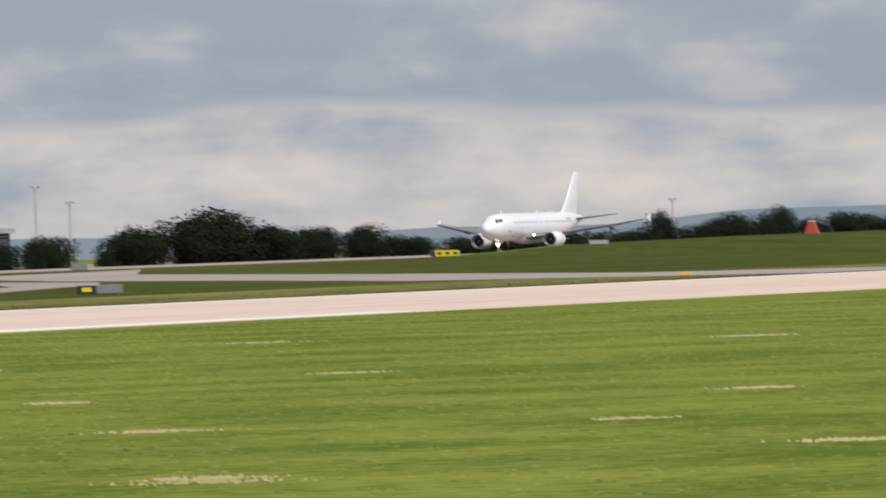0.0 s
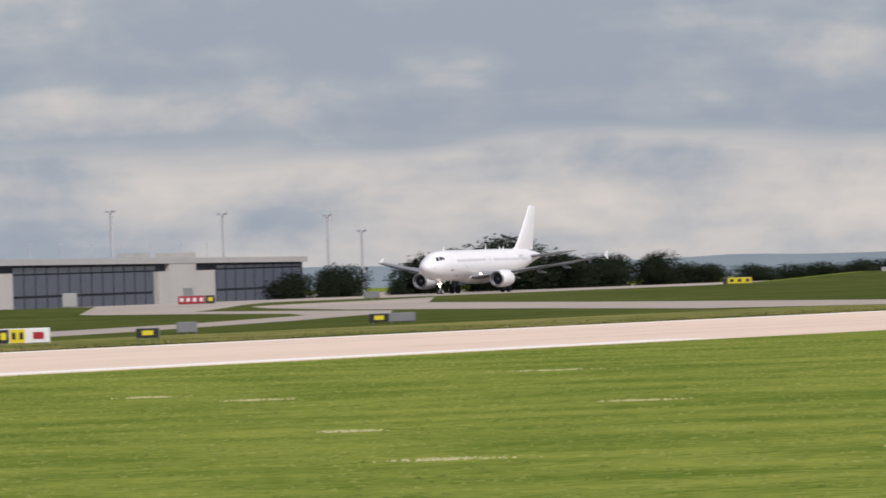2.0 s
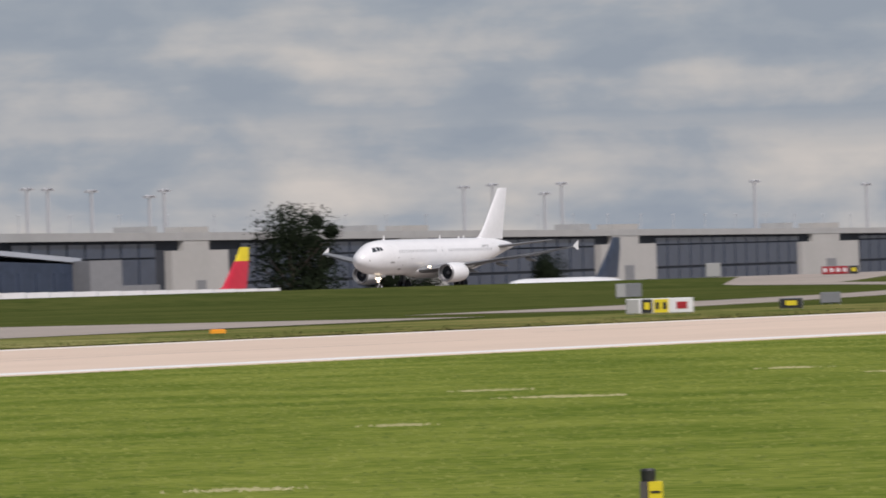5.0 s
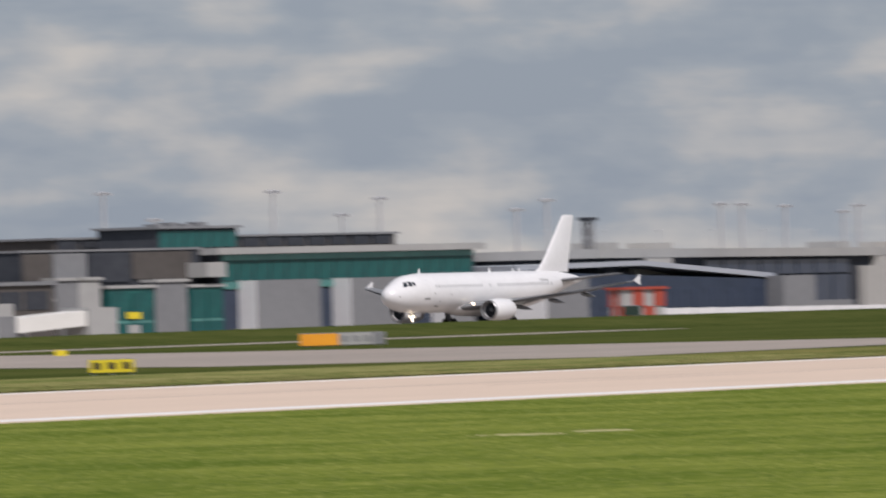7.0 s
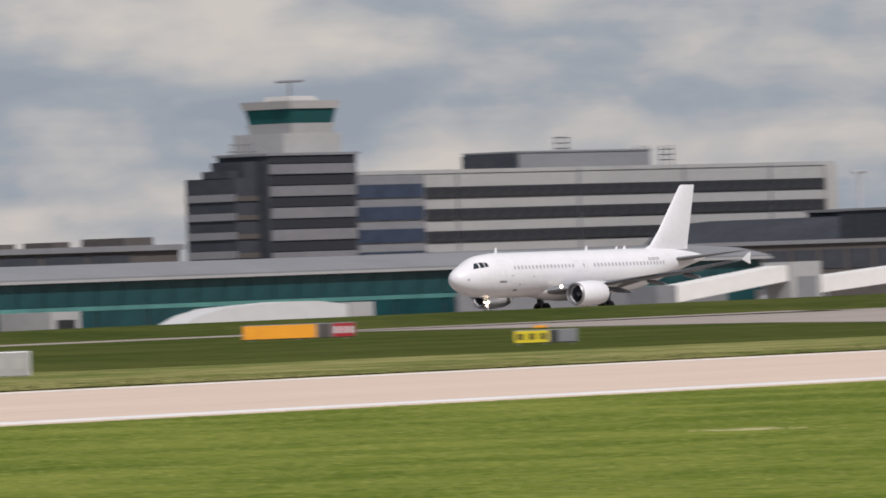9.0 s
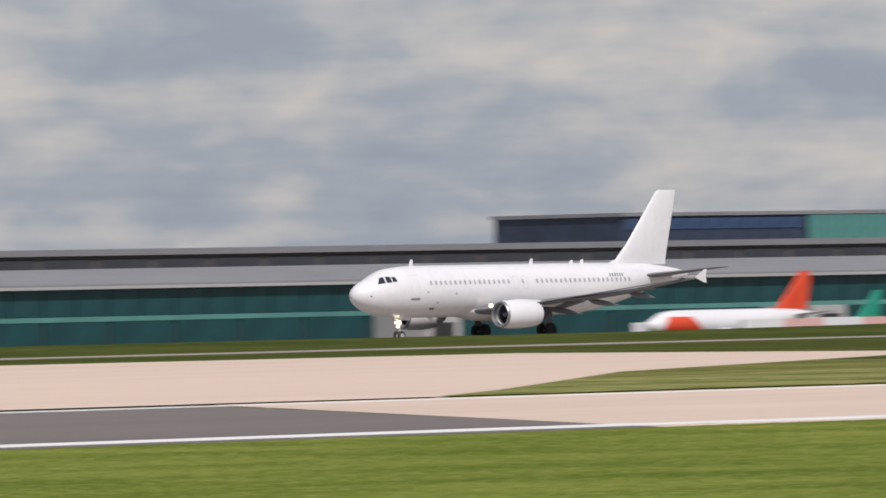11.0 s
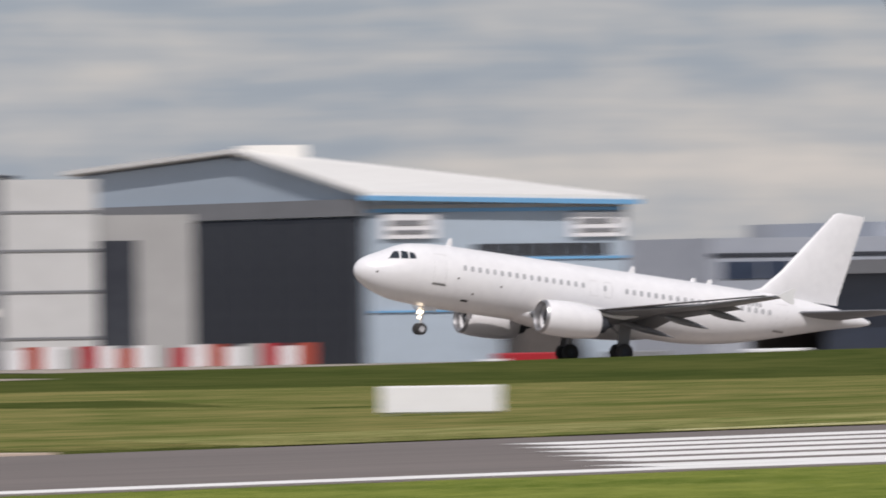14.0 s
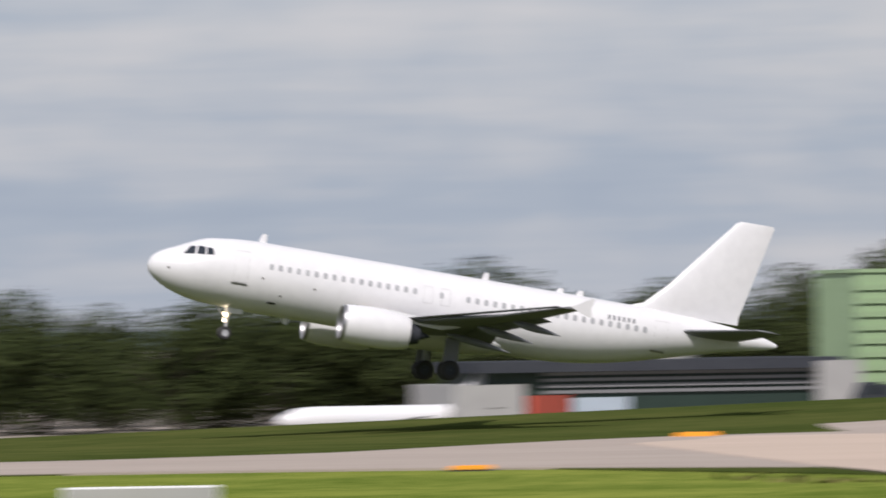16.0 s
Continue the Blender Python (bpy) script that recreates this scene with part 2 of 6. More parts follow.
def prism(bm, outline, y0, y1):
    """Outline in x, z pushed from y0 to y1."""
    a = [bm.verts.new((x, y0, z)) for x, z in outline]
    b = [bm.verts.new((x, y1, z)) for x, z in outline]
    bm.faces.new(a)
    bm.faces.new(b[::-1])
    for i in range(len(a)):
        j = (i + 1) % len(a)
        bm.faces.new((a[j], a[i], b[i], b[j]))


def tube(bm, a, b, r0, r1=None, n=10, caps=True):
    a, b = Vector(a), Vector(b)
    r1 = r0 if r1 is None else r1
    q = (b - a).to_track_quat("Z", "Y")
    rings = []
    for p, r in ((a, r0), (b, r1)):
        rings.append([bm.verts.new(p + q @ Vector((r * math.cos(i * math.tau / n), r * math.sin(i * math.tau / n), 0))) for i in range(n)])
    for i in range(n):
        j = (i + 1) % n
        bm.faces.new((rings[0][i], rings[0][j], rings[1][j], rings[1][i]))
    if caps:
        bm.faces.new(rings[0][::-1])
        bm.faces.new(rings[1])


def lathe(bm, prof, axis="x", n=32, centre=(0, 0, 0)):
    """Turn (along, radius) pairs round an axis."""
    c = Vector(centre)
    rings = []
    for d, r in prof:
        ring = []
        for i in range(n):
            u, w = r * math.cos(i * math.tau / n), r * math.sin(i * math.tau / n)
            ring.append(bm.verts.new(c + Vector((d, u, w) if axis == "x" else ((u, d, w) if axis == "y" else (u, w, d)))))
        rings.append(ring)
    for a, b in zip(rings, rings[1:]):
        for i in range(n):
            j = (i + 1) % n
            bm.faces.new((a[i], a[j], b[j], b[i]))
    return rings


def part(name, bm, material, parent=None, label="", smooth=False):
    bmesh.ops.recalc_face_normals(bm, faces=bm.faces[:])
    me = bpy.data.meshes.new(name)
    bm.to_mesh(me)
    bm.free()
    me.materials.append(material)
    if smooth:
        me.polygons.foreach_set("use_smooth", [True] * len(me.polygons))
        me.set_sharp_from_angle(angle=radians(35))
    ob = new(name, me)
    ob.parent = parent
    if label:
        ob["label"] = label
    return ob


def boxes(name, rows, material, parent=None, label=""):
    bm = bmesh.new()
    for r in rows:
        box(bm, *r)
    return part(name, bm, material, parent, label)


def thing(name, label, category, at=(0, 0, 0), group="", kind=""):
    e = new(name)
    e.location = at
    return tagged(e, label, category, group, kind)


# ---- ground ----
def ease(a, b, v):
    u = min(1, max(0, (v - a) / (b - a)))
    return u * u * (3 - 2 * u)


CREST_X = (-600, 20, 76, 126, 150, 190, 246, 281, 351, 428, 500, 556, 690, 790, 960, 1000, 1160, 1200, 1263, 1324, 1600)
CREST_Z = (-4.4, -4.2, -3.7, -2.3, -1.6, -0.85, -0.5, 0.0, 0.45, 0.5, 0.45, 0.76, 0.95, 1.05, 0.7, 0.4, 0.4, 1.5, 1.9, 2.0, 2.8)
APRON = -5.4


def height(x, y):
    """The lie of the land."""
    base = -0.95 * ease(0, 115, 0.86 * y - 30 - x)
    top = float(np.interp(x, CREST_X, CREST_Z))
    run = -0.95 * ease(0, 115, 431 - x) + min(0, top + 0.85) + 0.3 * ease(800, 960, x)
    if y < 330 or (y < 462 and top > base - 0.3):
        return base
    if y < 506:
        return base + (top - base) * ease(462, 502, y) if top > base - 0.3 else base + (top - base) * ease(330, 502, y)
    if y < 513:
        return top + (run - top) * ease(506, 513, y)
    if y < 566:
        return run
    return run + (APRON - run) * ease(566, 640, y)


XS = sorted({*range(-900, -100, 100), *range(-100, 1500, 10), *range(1500, 2700, 60), *range(2700, 5000, 300)})
YS = sorted({-600, -200, -60, *range(0, 420, 15), *range(420, 500, 5), 500, 503, 506, 508, 510, 513, 536, 562, 566, *range(572, 650, 8), 700, 800, 1000, 1400, 2000, 3000, 4300, 4900})


def sheet(name, xs, ys, lift, material, label, category, kind="structure", inside=None):
    bm = bmesh.new()
    grid = {}
    for x in xs:
        for y in ys:
            grid[x, y] = bm.verts.new((x, y, height(x, y) + lift))
    for x0, x1 in zip(xs, xs[1:]):
        for y0, y1 in zip(ys, ys[1:]):
            bm.faces.new((grid[x0, y0], grid[x1, y0], grid[x1, y1], grid[x0, y1]))
    return tagged(part(name, bm, material), label, category, kind=kind)


def ribbon(name, rows, lift, material, label="", category="", cross=24, parent=None, step=6):
    """Paving laid on the land between a near and a far edge, with its sides let into the ground; rows of x0, y0 (near), x1, y1 (far)."""
    pts = []
    for a, b in zip(rows, rows[1:]):
        n = max(1, int(math.hypot(b[0] - a[0], b[1] - a[1]) / step))
        pts += [[p + (q - p) * i / n for p, q in zip(a, b)] for i in range(n)]
    pts.append(rows[-1])
    bm = bmesh.new()
    last = None
    for x0, y0, x1, y1 in pts:
        row = []
        for i in range(cross + 1):
            x, y = x0 + (x1 - x0) * i / cross, y0 + (y1 - y0) * i / cross
            row.append(bm.verts.new((x, y, height(x, y) + lift)))
        foot = 0.018 if parent else -0.03
        row = [bm.verts.new((x0, y0, height(x0, y0) + foot)), *row, bm.verts.new((x1, y1, height(x1, y1) + foot))]
        if last:
            for i in range(cross + 2):
                bm.faces.new((last[i], row[i], row[i + 1], last[i + 1]))
        last = row
    ob = part(name, bm, material, parent)
    return tagged(ob, label, category, kind="structure" if category else "")


tagged(sheet("ground", XS, YS, 0, M["grass"], "mown green airfield grass rolling gently to the horizon", "ground"), kind="structure")


strip = ribbon("runway", [(-700, 187, -700, 205), (45, 187, 45, 207), (54, 187, 54, 214), (60, 187, 60, 230), (66, 187, 66, 233), (72, 187, 72, 236), (80, 187, 80, 242), (93, 187, 93, 250), (186, 187, 225, 250)], 0.02, M["tarm"], "worn dark grey asphalt runway end with white markings", "runway")
ribbon("pavement", [(186, 187, 225, 249), (1600, 187, 1640, 249)], 0.02, M["conc"], "pale pinkish concrete runway with rubber streaks", "runway")
ribbon("far_runway", [(236, 513, 236, 560), (3000, 513, 3000, 560)], 0.09, M["taxi"], "grey concrete take-off runway behind a grass crest", "runway", cross=3)
ribbon("taxiway", [(447, 285, 530, 295), (444, 312, 545, 340), (466, 343, 560, 392), (502, 386, 577, 424), (531, 442, 600, 450), (538, 464, 612, 468)], 0.072, M["taxi"], "grey concrete taxiway link", "taxiway")
ribbon("taxiway", [(560, 300, 560, 318), (608, 313, 604, 326), (684, 338, 680, 346), (760, 366, 757, 373), (800, 385, 796, 394), (850, 420, 843, 427), (905, 460, 898, 470), (1000, 497, 960, 500)], 0.072, M["taxi"], "narrow grey concrete taxiway link", "taxiway")
ribbon("taxiway", [(640, 249, 680, 249), (680, 300, 710, 292), (757, 350, 827, 372), (842, 410, 961, 458), (950, 475, 1030, 490)], 0.077, M["taxi"], "grey concrete taxiway joining the strip", "taxiway")
ribbon("taxiway", [(212, 249, 236, 249), (216, 262, 252, 262), (259, 322, 302, 306), (300, 389, 376, 354), (318, 422, 390, 404)], 0.07, M["conc"], "pale concrete taxiway curving off the runway", "taxiway")
ribbon("taxiway", [(380, 452, 380, 462), (720, 452, 720, 462)], 0.072, M["taxi"], "thin grey taxiway along the grass crest", "taxiway", cross=2)
ribbon("taxiway", [(215, 484, 205, 497), (175, 474, 183, 496), (156, 462, 163, 492), (147, 457, 150, 490), (127, 405, 140, 490), (112, 352, 128, 491), (106, 325, 118, 487), (104, 300, 108, 440), (96, 262, 97, 392), (80, 258, 85, 360), (66, 274, 72, 338), (58, 283, 60, 319), (51, 286, 50, 312), (30, 290, 35, 309), (-80, 285, -70, 325)], 0.072, M["taxiw"], "wide pale concrete taxiway beside the runway end", "taxiway")
ribbon("taxiway", [(111, 250, 110.5, 254), (109, 250, 108, 289), (105, 250, 105.5, 322), (92, 250, 93, 338), (79, 241.5, 80, 344), (71, 236, 72, 326), (65, 233, 66.5, 274), (61, 231, 65, 256)], 0.085, M["concw"], "pale concrete fillet onto the runway end", "taxiway")
ribbon("meadow", [(-700, 292, -700, 596), (58, 287, 58, 596), (66, 258, 66, 596), (110, 251, 110, 596), (2600, 251, 2600, 596)], 0.045, M["meadow"], "longer darker airfield grass between the runways", "grass", cross=60)
ribbon("apron", [(-700, 600, -700, 2400), (3400, 600, 3400, 2400)], 0.03, M["taxi"], "broad grey concrete apron below the runway", "apron", cross=60, step=60)
ribbon("far_fields", [(-800, 2400, -800, 4850), (4800, 2400, 4800, 4850)], 0.5, M["haze"], "distant fields below the hills, haze painted into their colour", "fields", cross=8, step=400)
ribbon("verge", [(114, 253, 330, 253), (112, 290, 335, 290), (119, 330, 340, 322), (140, 400, 345, 400), (160, 432, 345, 432)], 0.052, M["tawny"], "tawny rough grass with dry patches", "verge", cross=20)
# rough dry-headed grass beyond the strip
ribbon("verge", [(118, 251, 124, 276), (208, 251, 236, 290)], 0.058, M["rough"], "rough dry-headed grass verge", "verge", cross=4)
ribbon("verge", [(238, 251, 262, 280), (275, 251, 330, 300), (430, 251, 445, 285)], 0.058, M["rough"], "rough dry-headed grass verge beside the strip", "verge", cross=4)
ribbon("verge", [(430, 251, 445, 285), (640, 251, 670, 285), (1500, 251, 1520, 290)], 0.058, M["tawny"], "tawny grass verge beside the strip", "verge", cross=4)
ribbon("verge", [(132, 251, 133, 254), (165, 251.5, 165, 261), (210, 251, 214, 256)], 0.064, M["dry"], "straw-coloured grass edge beside the runway end", "verge", cross=2)

# rubber and tar streaks along the pale strip
for i, (y, x0, x1) in enumerate(((206, 430, 620), (217, 330, 390), (215.5, 470, 1000), (222, 300, 360), (231, 420, 520), (226, 690, 900))):
    ribbon("rubber_streak", [(x0, y, x0, y + 0.35), ((x0 + x1) / 2, y + 0.6, (x0 + x1) / 2, y + 1.2), (x1, y + 0.2, x1, y + 0.5)], 0.024, M["streak"], cross=1, parent=strip)
# runway paint, each mark a piece of the strip
for y0, y1, xa, xb in ((189.2, 192.6, -700, 190), (188.6, 191.8, 190, 430), (245.4, 247.2, 190, 1600)):
    ribbon("edge_line", [(xa, y0, xa, y1), (xb, y0, xb, y1)], 0.027, M["line"], cross=1, parent=strip)
ribbon("edge_line", [(-500, 202, -500, 203.8), (45, 205, 45, 206.8), (54, 211.5, 54, 213.6)], 0.027, M["line"], cross=1, parent=strip)
ribbon("edge_line", [(63, 230, 63, 231.4), (72, 234.4, 72, 235.8), (80, 240.2, 80, 241.8), (93, 247.9, 93, 249.6), (103, 248.2, 103, 249.8)], 0.027, M["line"], cross=1, parent=strip)
for i in range(6):
    y = 192.8 + i * 8.1
    ribbon("threshold_stripe", [(101 + i * 3.6, y, 101.6 + i * 3.6, y + 4.6), (147.4 + i * 1.9, y, 148.6 + i * 1.9, y + 4.6)], 0.03, M["line"], cross=2, parent=strip)
ribbon("threshold_bar", [(155.4, 191.6, 171.4, 248), (158.8, 191.6, 174.6, 248)], 0.028, M["line"], cross=12, parent=strip, step=1)
ribbon("paint_patch", [(56, 213.5, 57, 223.5), (58.5, 214, 60, 228.5), (61.6, 215.5, 61.8, 226)], 0.03, M["line"], cross=1, parent=strip)

# ---- the airliner ----
ORIGIN = 17.7
AFT = (0, 0.12, 0.4, 0.9, 1.6, 2.4, 3.2, 4.2, 5.5, 7, 23, 25, 27, 29, 31, 33, 35, 36.5, 37.4, 37.57)
TOP = (3.62, 4.02, 4.32, 4.62, 4.93, 5.32, 5.63, 5.78, 5.9, 5.93, 5.93, 5.93, 5.92, 5.89, 5.83, 5.73, 5.53, 5.3, 5.1, 5.0)
BOT = (3.62, 3.22, 2.93, 2.60, 2.29, 2.06, 1.94, 1.88, 1.8, 1.79, 1.79, 1.92, 2.2, 2.62, 3.13, 3.66, 4.16, 4.48, 4.66, 4.76)
WID = (0.0, 0.40, 0.72, 1.06, 1.37, 1.62, 1.76, 1.87, 1.95, 1.975, 1.975, 1.95, 1.85, 1.66, 1.4, 1.06, 0.68, 0.4, 0.22, 0.12)
FINE = np.concatenate([np.linspace(0, 1, 9) ** 2 * 2.4, np.linspace(2.8, 7, 10), np.linspace(8, 22, 15), np.linspace(23, 37.57, 22)])


def prof(a, col):
    # smooth spline through the stations
    i = min(max(int(np.searchsorted(AFT, a)) - 1, 0), len(AFT) - 2)
    x0, x1 = AFT[i], AFT[i + 1]
    s = lambda k: (col[min(k + 1, len(AFT) - 1)] - col[max(k - 1, 0)]) / (AFT[min(k + 1, len(AFT) - 1)] - AFT[max(k - 1, 0)])
    h, u = x1 - x0, (a - x0) / (x1 - x0)
    m0, m1 = (s(i) if i else 2 * (col[1] - col[0]) / (AFT[1] - AFT[0])), s(i + 1)
    if col[i] == col[i + 1]:
        return col[i]
    return (2 * u**3 - 3 * u**2 + 1) * col[i] + (u**3 - 2 * u**2 + u) * h * m0 + (3 * u**2 - 2 * u**3) * col[i + 1] + (u**3 - u**2) * h * m1


def skin(aft, z=None, side=-1, angle=None, out=0.0):
    """A point on the fuselage skin, by height or by angle above the waist."""
    t, b, w = prof(aft, TOP), prof(aft, BOT), prof(aft, WID)
    c, r = (t + b) / 2, max((t - b) / 2, 1e-4)
    th = math.asin(max(-1, min(1, (z - c) / r))) if angle is None else angle
    return Vector((aft - ORIGIN, side * (w + out) * math.cos(th), c + (r + out) * math.sin(th)))


def patch(bm, corners, side, out=0.02, n=3):
    """A panel on the skin between four (aft, z) corners, in order round it."""
    (a, b, c, d) = corners
    rows = []
    for i in range(n + 1):
        u = i / n
        lo = [a[k] + (b[k] - a[k]) * u for k in (0, 1)]
        hi = [d[k] + (c[k] - d[k]) * u for k in (0, 1)]
        rows.append([bm.verts.new(skin(lo[0] + (hi[0] - lo[0]) * v / n, lo[1] + (hi[1] - lo[1]) * v / n, side, out=out)) for v in range(n + 1)])
    for r, q in zip(rows, rows[1:]):
        for i in range(n):
            bm.faces.new((r[i], r[i + 1], q[i + 1], q[i]))


def foil(bm, ribs, n=14):
    """Loft aerofoil ribs: leading edge point, chord, thickness ratio, whether it stands upright, and washout."""
    rings = []
    for (x, y, z), chord, thick, upright, *wash in ribs:
        ring, rise = [], (wash[0] if wash else 0)
        for k in range(2 * n):
            u = k / n if k < n else 2 - k / n
            s = (1 - math.cos(math.pi * u)) / 2
            h = 5 * thick * chord * (0.2969 * math.sqrt(s) - 0.126 * s - 0.3516 * s**2 + 0.2843 * s**3 - 0.1036 * s**4)
            h = h if k < n else -h
            ring.append(bm.verts.new((x - ORIGIN + s * chord, y + (h if upright else 0), z + (0 if upright else h) + s * chord * rise)))
        rings.append(ring)
    for p, q in zip(rings, rings[1:]):
        for i in range(2 * n):
            j = (i + 1) % (2 * n)
            bm.faces.new((p[i], p[j], q[j], q[i]))
    for r in (rings[0], rings[-1]):
        bm.faces.new(r)
    bmesh.ops.remove_doubles(bm, verts=bm.verts[:], dist=0.0005)


def airliner():
    jet = thing("airliner", "plain white twin-engined airliner taking off with its gear down", "airliner")
    bm = bmesh.new()
    rings = [[bm.verts.new(skin(a, angle=k * math.tau / 40)) for k in range(40)] for a in FINE[1:]]
    tip = bm.verts.new(skin(0, angle=0))
    for p, q in zip(rings, rings[1:]):
        for i in range(40):
            bm.faces.new((p[i], p[(i + 1) % 40], q[(i + 1) % 40], q[i]))
    for i in range(40):
        bm.faces.new((tip, rings[0][(i + 1) % 40], rings[0][i]))
    bm.faces.new(rings[-1])
    body = part("fuselage", bm, M["white"], jet, "glossy plain white fuselage", True)
    bm = bmesh.new()
    lathe(bm, [(0, 0.02), (0.02, 0.13), (0.12, 0.12), (0.12, 0.02)], "x", 14, (37.5 - ORIGIN, 0, 4.88))
    part("exhaust_pipe", bm, M["dark"], body, "dark auxiliary exhaust")
    # belly fairing
    bm = bmesh.new()
    rings = []
    for i in range(25):
        u = i / 24
        a, s = 10.2 + 12.4 * u, math.sin(math.pi * u) ** 0.55
        rings.append([bm.verts.new((a - ORIGIN, 2.16 * s * math.cos(k * math.tau / 24), 2.35 + (1.06 if math.sin(k * math.tau / 24) < 0 else 0.75) * s * math.sin(k * math.tau / 24))) for k in range(24)])
    for p, q in zip(rings, rings[1:]):
        for i in range(24):
            bm.faces.new((p[i], p[(i + 1) % 24], q[(i + 1) % 24], q[i]))
    part("belly_fairing", bm, M["white"], body, smooth=True)
    # cockpit panes
    for side in (-1, 1):
        for c in (((1.78, 4.5), (2.42, 4.58), (2.5, 5.06), (2.2, 5.0)), ((2.52, 4.59), (3.0, 4.63), (3.02, 5.08), (2.62, 5.09)), ((3.09, 4.64), (3.52, 4.7), (3.44, 5.05), (3.1, 5.08))):
            bm = bmesh.new()
            patch(bm, c, side, 0.012)
            part("cockpit_pane", bm, M["glassd"], body, "dark cockpit glazing")
    # cabin windows
    spots = [6.9 + 0.533 * i for i in range(46) if not (i in (17, 18, 20, 21) or i > 42)]
    for side in (-1, 1):
        for a in spots:
            bm = bmesh.new()
            vs = [bm.verts.new(skin(a + 0.125 * math.copysign(abs(math.cos(t)) ** 0.6, math.cos(t)), 4.53 + 0.18 * math.copysign(abs(math.sin(t)) ** 0.6, math.sin(t)), side, out=0.012)) for t in [k * math.tau / 10 for k in range(10)]]
            bm.faces.new(vs)
            part("cabin_window", bm, M["cabin"], body)
        # door outlines
        for a0, a1, z0, z1, name in ((4.75, 5.6, 3.35, 5.2, "front_door"), (29.9, 30.7, 3.5, 5.2, "rear_door"), (15.95, 16.5, 3.95, 4.95, "wing_exit"), (17.0, 17.55, 3.95, 4.95, "wing_exit")):
            bm = bmesh.new()
            w = 0.035
            for c in (((a0, z0), (a0 + w, z0), (a0 + w, z1), (a0, z1)), ((a1 - w, z0), (a1, z0), (a1, z1), (a1 - w, z1)), ((a0, z0), (a1, z0), (a1, z0 + w), (a0, z0 + w)), ((a0, z1 - w), (a1, z1 - w), (a1, z1), (a0, z1))):
                patch(bm, c, side, 0.008, 4)
            part(name, bm, M["seam"], body, "thin grey door outline")
            if "door" in name:
                bm = bmesh.new()
                patch(bm, ((a0 - 0.05, z0 - 0.14), (a1 + 0.05, z0 - 0.14), (a1 + 0.05, z0 - 0.03), (a0 - 0.05, z0 - 0.03)), side, 0.015)
                part("door_sill", bm, M["metal"], body, "bare metal sill")
        for a, z in ((1.0, 3.5), (7.6, 2.9), (6.4, 3.75), (9.5, 3.6)):
            bm = bmesh.new()
            patch(bm, ((a, z), (a + 0.13, z), (a + 0.13, z + 0.11), (a, z + 0.11)), side, 0.012, 1)
            part("service_marking", bm, M["brown"], body, "small dull red mark")
        bm = bmesh.new()
        patch(bm, ((7.0, 2.42), (7.5, 2.42), (7.5, 2.54), (7.0, 2.54)), side, 0.015, 2)
        part("service_panel", bm, M["black"], body, "dark service hatch")
        # registration as bars
        for i in range(6):
            bm = bmesh.new()
            a = 27.0 + i * 0.3
            patch(bm, ((a, 4.75), (a + 0.14, 4.82), (a + 0.14, 5.05), (a, 5.05)), side, 0.012, 1)
            part("registration_bar", bm, M["greyp"], body)
    # aerials
    for a, h in ((6.2, 0.5), (19.5, 0.42), (25.2, 0.3), (24.0, 0.25)):
        bm = bmesh.new()
        foil(bm, [((a, 0, 5.85), 0.5, 0.12, True), ((a + 0.22, 0, 5.92 + h), 0.25, 0.12, True)], 5)
        part("aerial", bm, M["white"], body)
    bm = bmesh.new()
    foil(bm, [((8.2, 0, 1.85), 0.5, 0.12, True), ((8.4, 0, 1.45), 0.25, 0.12, True)], 5)
    part("aerial", bm, M["white"], body)
    # fin
    bm = bmesh.new()
    foil(bm, [((28.0, 0, 5.72), 7.05, 0.035, True), ((29.3, 0, 6.15), 5.75, 0.085, True), ((30.6, 0, 7.4), 4.75, 0.1, True), ((34.05, 0, 11.6), 2.3, 0.09, True), ((34.35, 0, 11.76), 1.95, 0.05, True)])
    fin = part("tail_fin", bm, M["white"], jet, "plain white tail fin", True)
    for s, side in ((-1, "port"), (1, "starboard")):
        bm = bmesh.new()
        foil(bm, [((31.1, s * 0.4, 4.75), 4.0, 0.1, False), ((34.75, s * 6.2, 5.38), 1.55, 0.09, False), ((35.0, s * 6.3, 5.39), 1.2, 0.04, False)])
        part("tailplane", bm, M["greyp"], jet, "tailplane in grey darkened for underside shade", True)
        # wing: the leading edge sweeps back from the fairing to the fenced tip
        bm = bmesh.new()
        foil(bm, [((11.9, s * 1.2, 2.28), 7.6, 0.13, False), ((12.9, s * 2.4, 2.42), 6.5, 0.12, False, 0.03), ((15.0, s * 6.3, 2.8), 4.25, 0.1, False, 0.085), ((18.4, s * 12.2, 3.55), 2.75, 0.1, False, 0.115), ((21.1, s * 16.85, 4.45), 1.5, 0.09, False, 0.12)], 16)
        wing = part("wing", bm, M["greyp"], jet, "swept wing with flaps set, in grey darkened for underside shade", True)
        bm = bmesh.new()
        foil(bm, [((18.6, s * 2.5, 2.42), 1.6, 0.1, False, -0.2), ((18.75, s * 6.3, 3.06), 1.1, 0.1, False, -0.2)], 6)
        foil(bm, [((18.8, s * 6.45, 3.08), 1.05, 0.1, False, -0.2), ((20.75, s * 12.6, 3.82), 0.7, 0.1, False, -0.2)], 6)
        part("flap", bm, M["greyp"], wing, "extended grey flap", True)
        bm = bmesh.new()
        foil(bm, [((12.5, s * 2.6, 2.35), 0.7, 0.14, False), ((14.6, s * 6.3, 2.84), 0.6, 0.14, False), ((20.75, s * 16.4, 4.47), 0.4, 0.14, False)], 6)
        part("slat", bm, M["metal"], wing, "bare metal leading-edge slat", True)
        bm = bmesh.new()
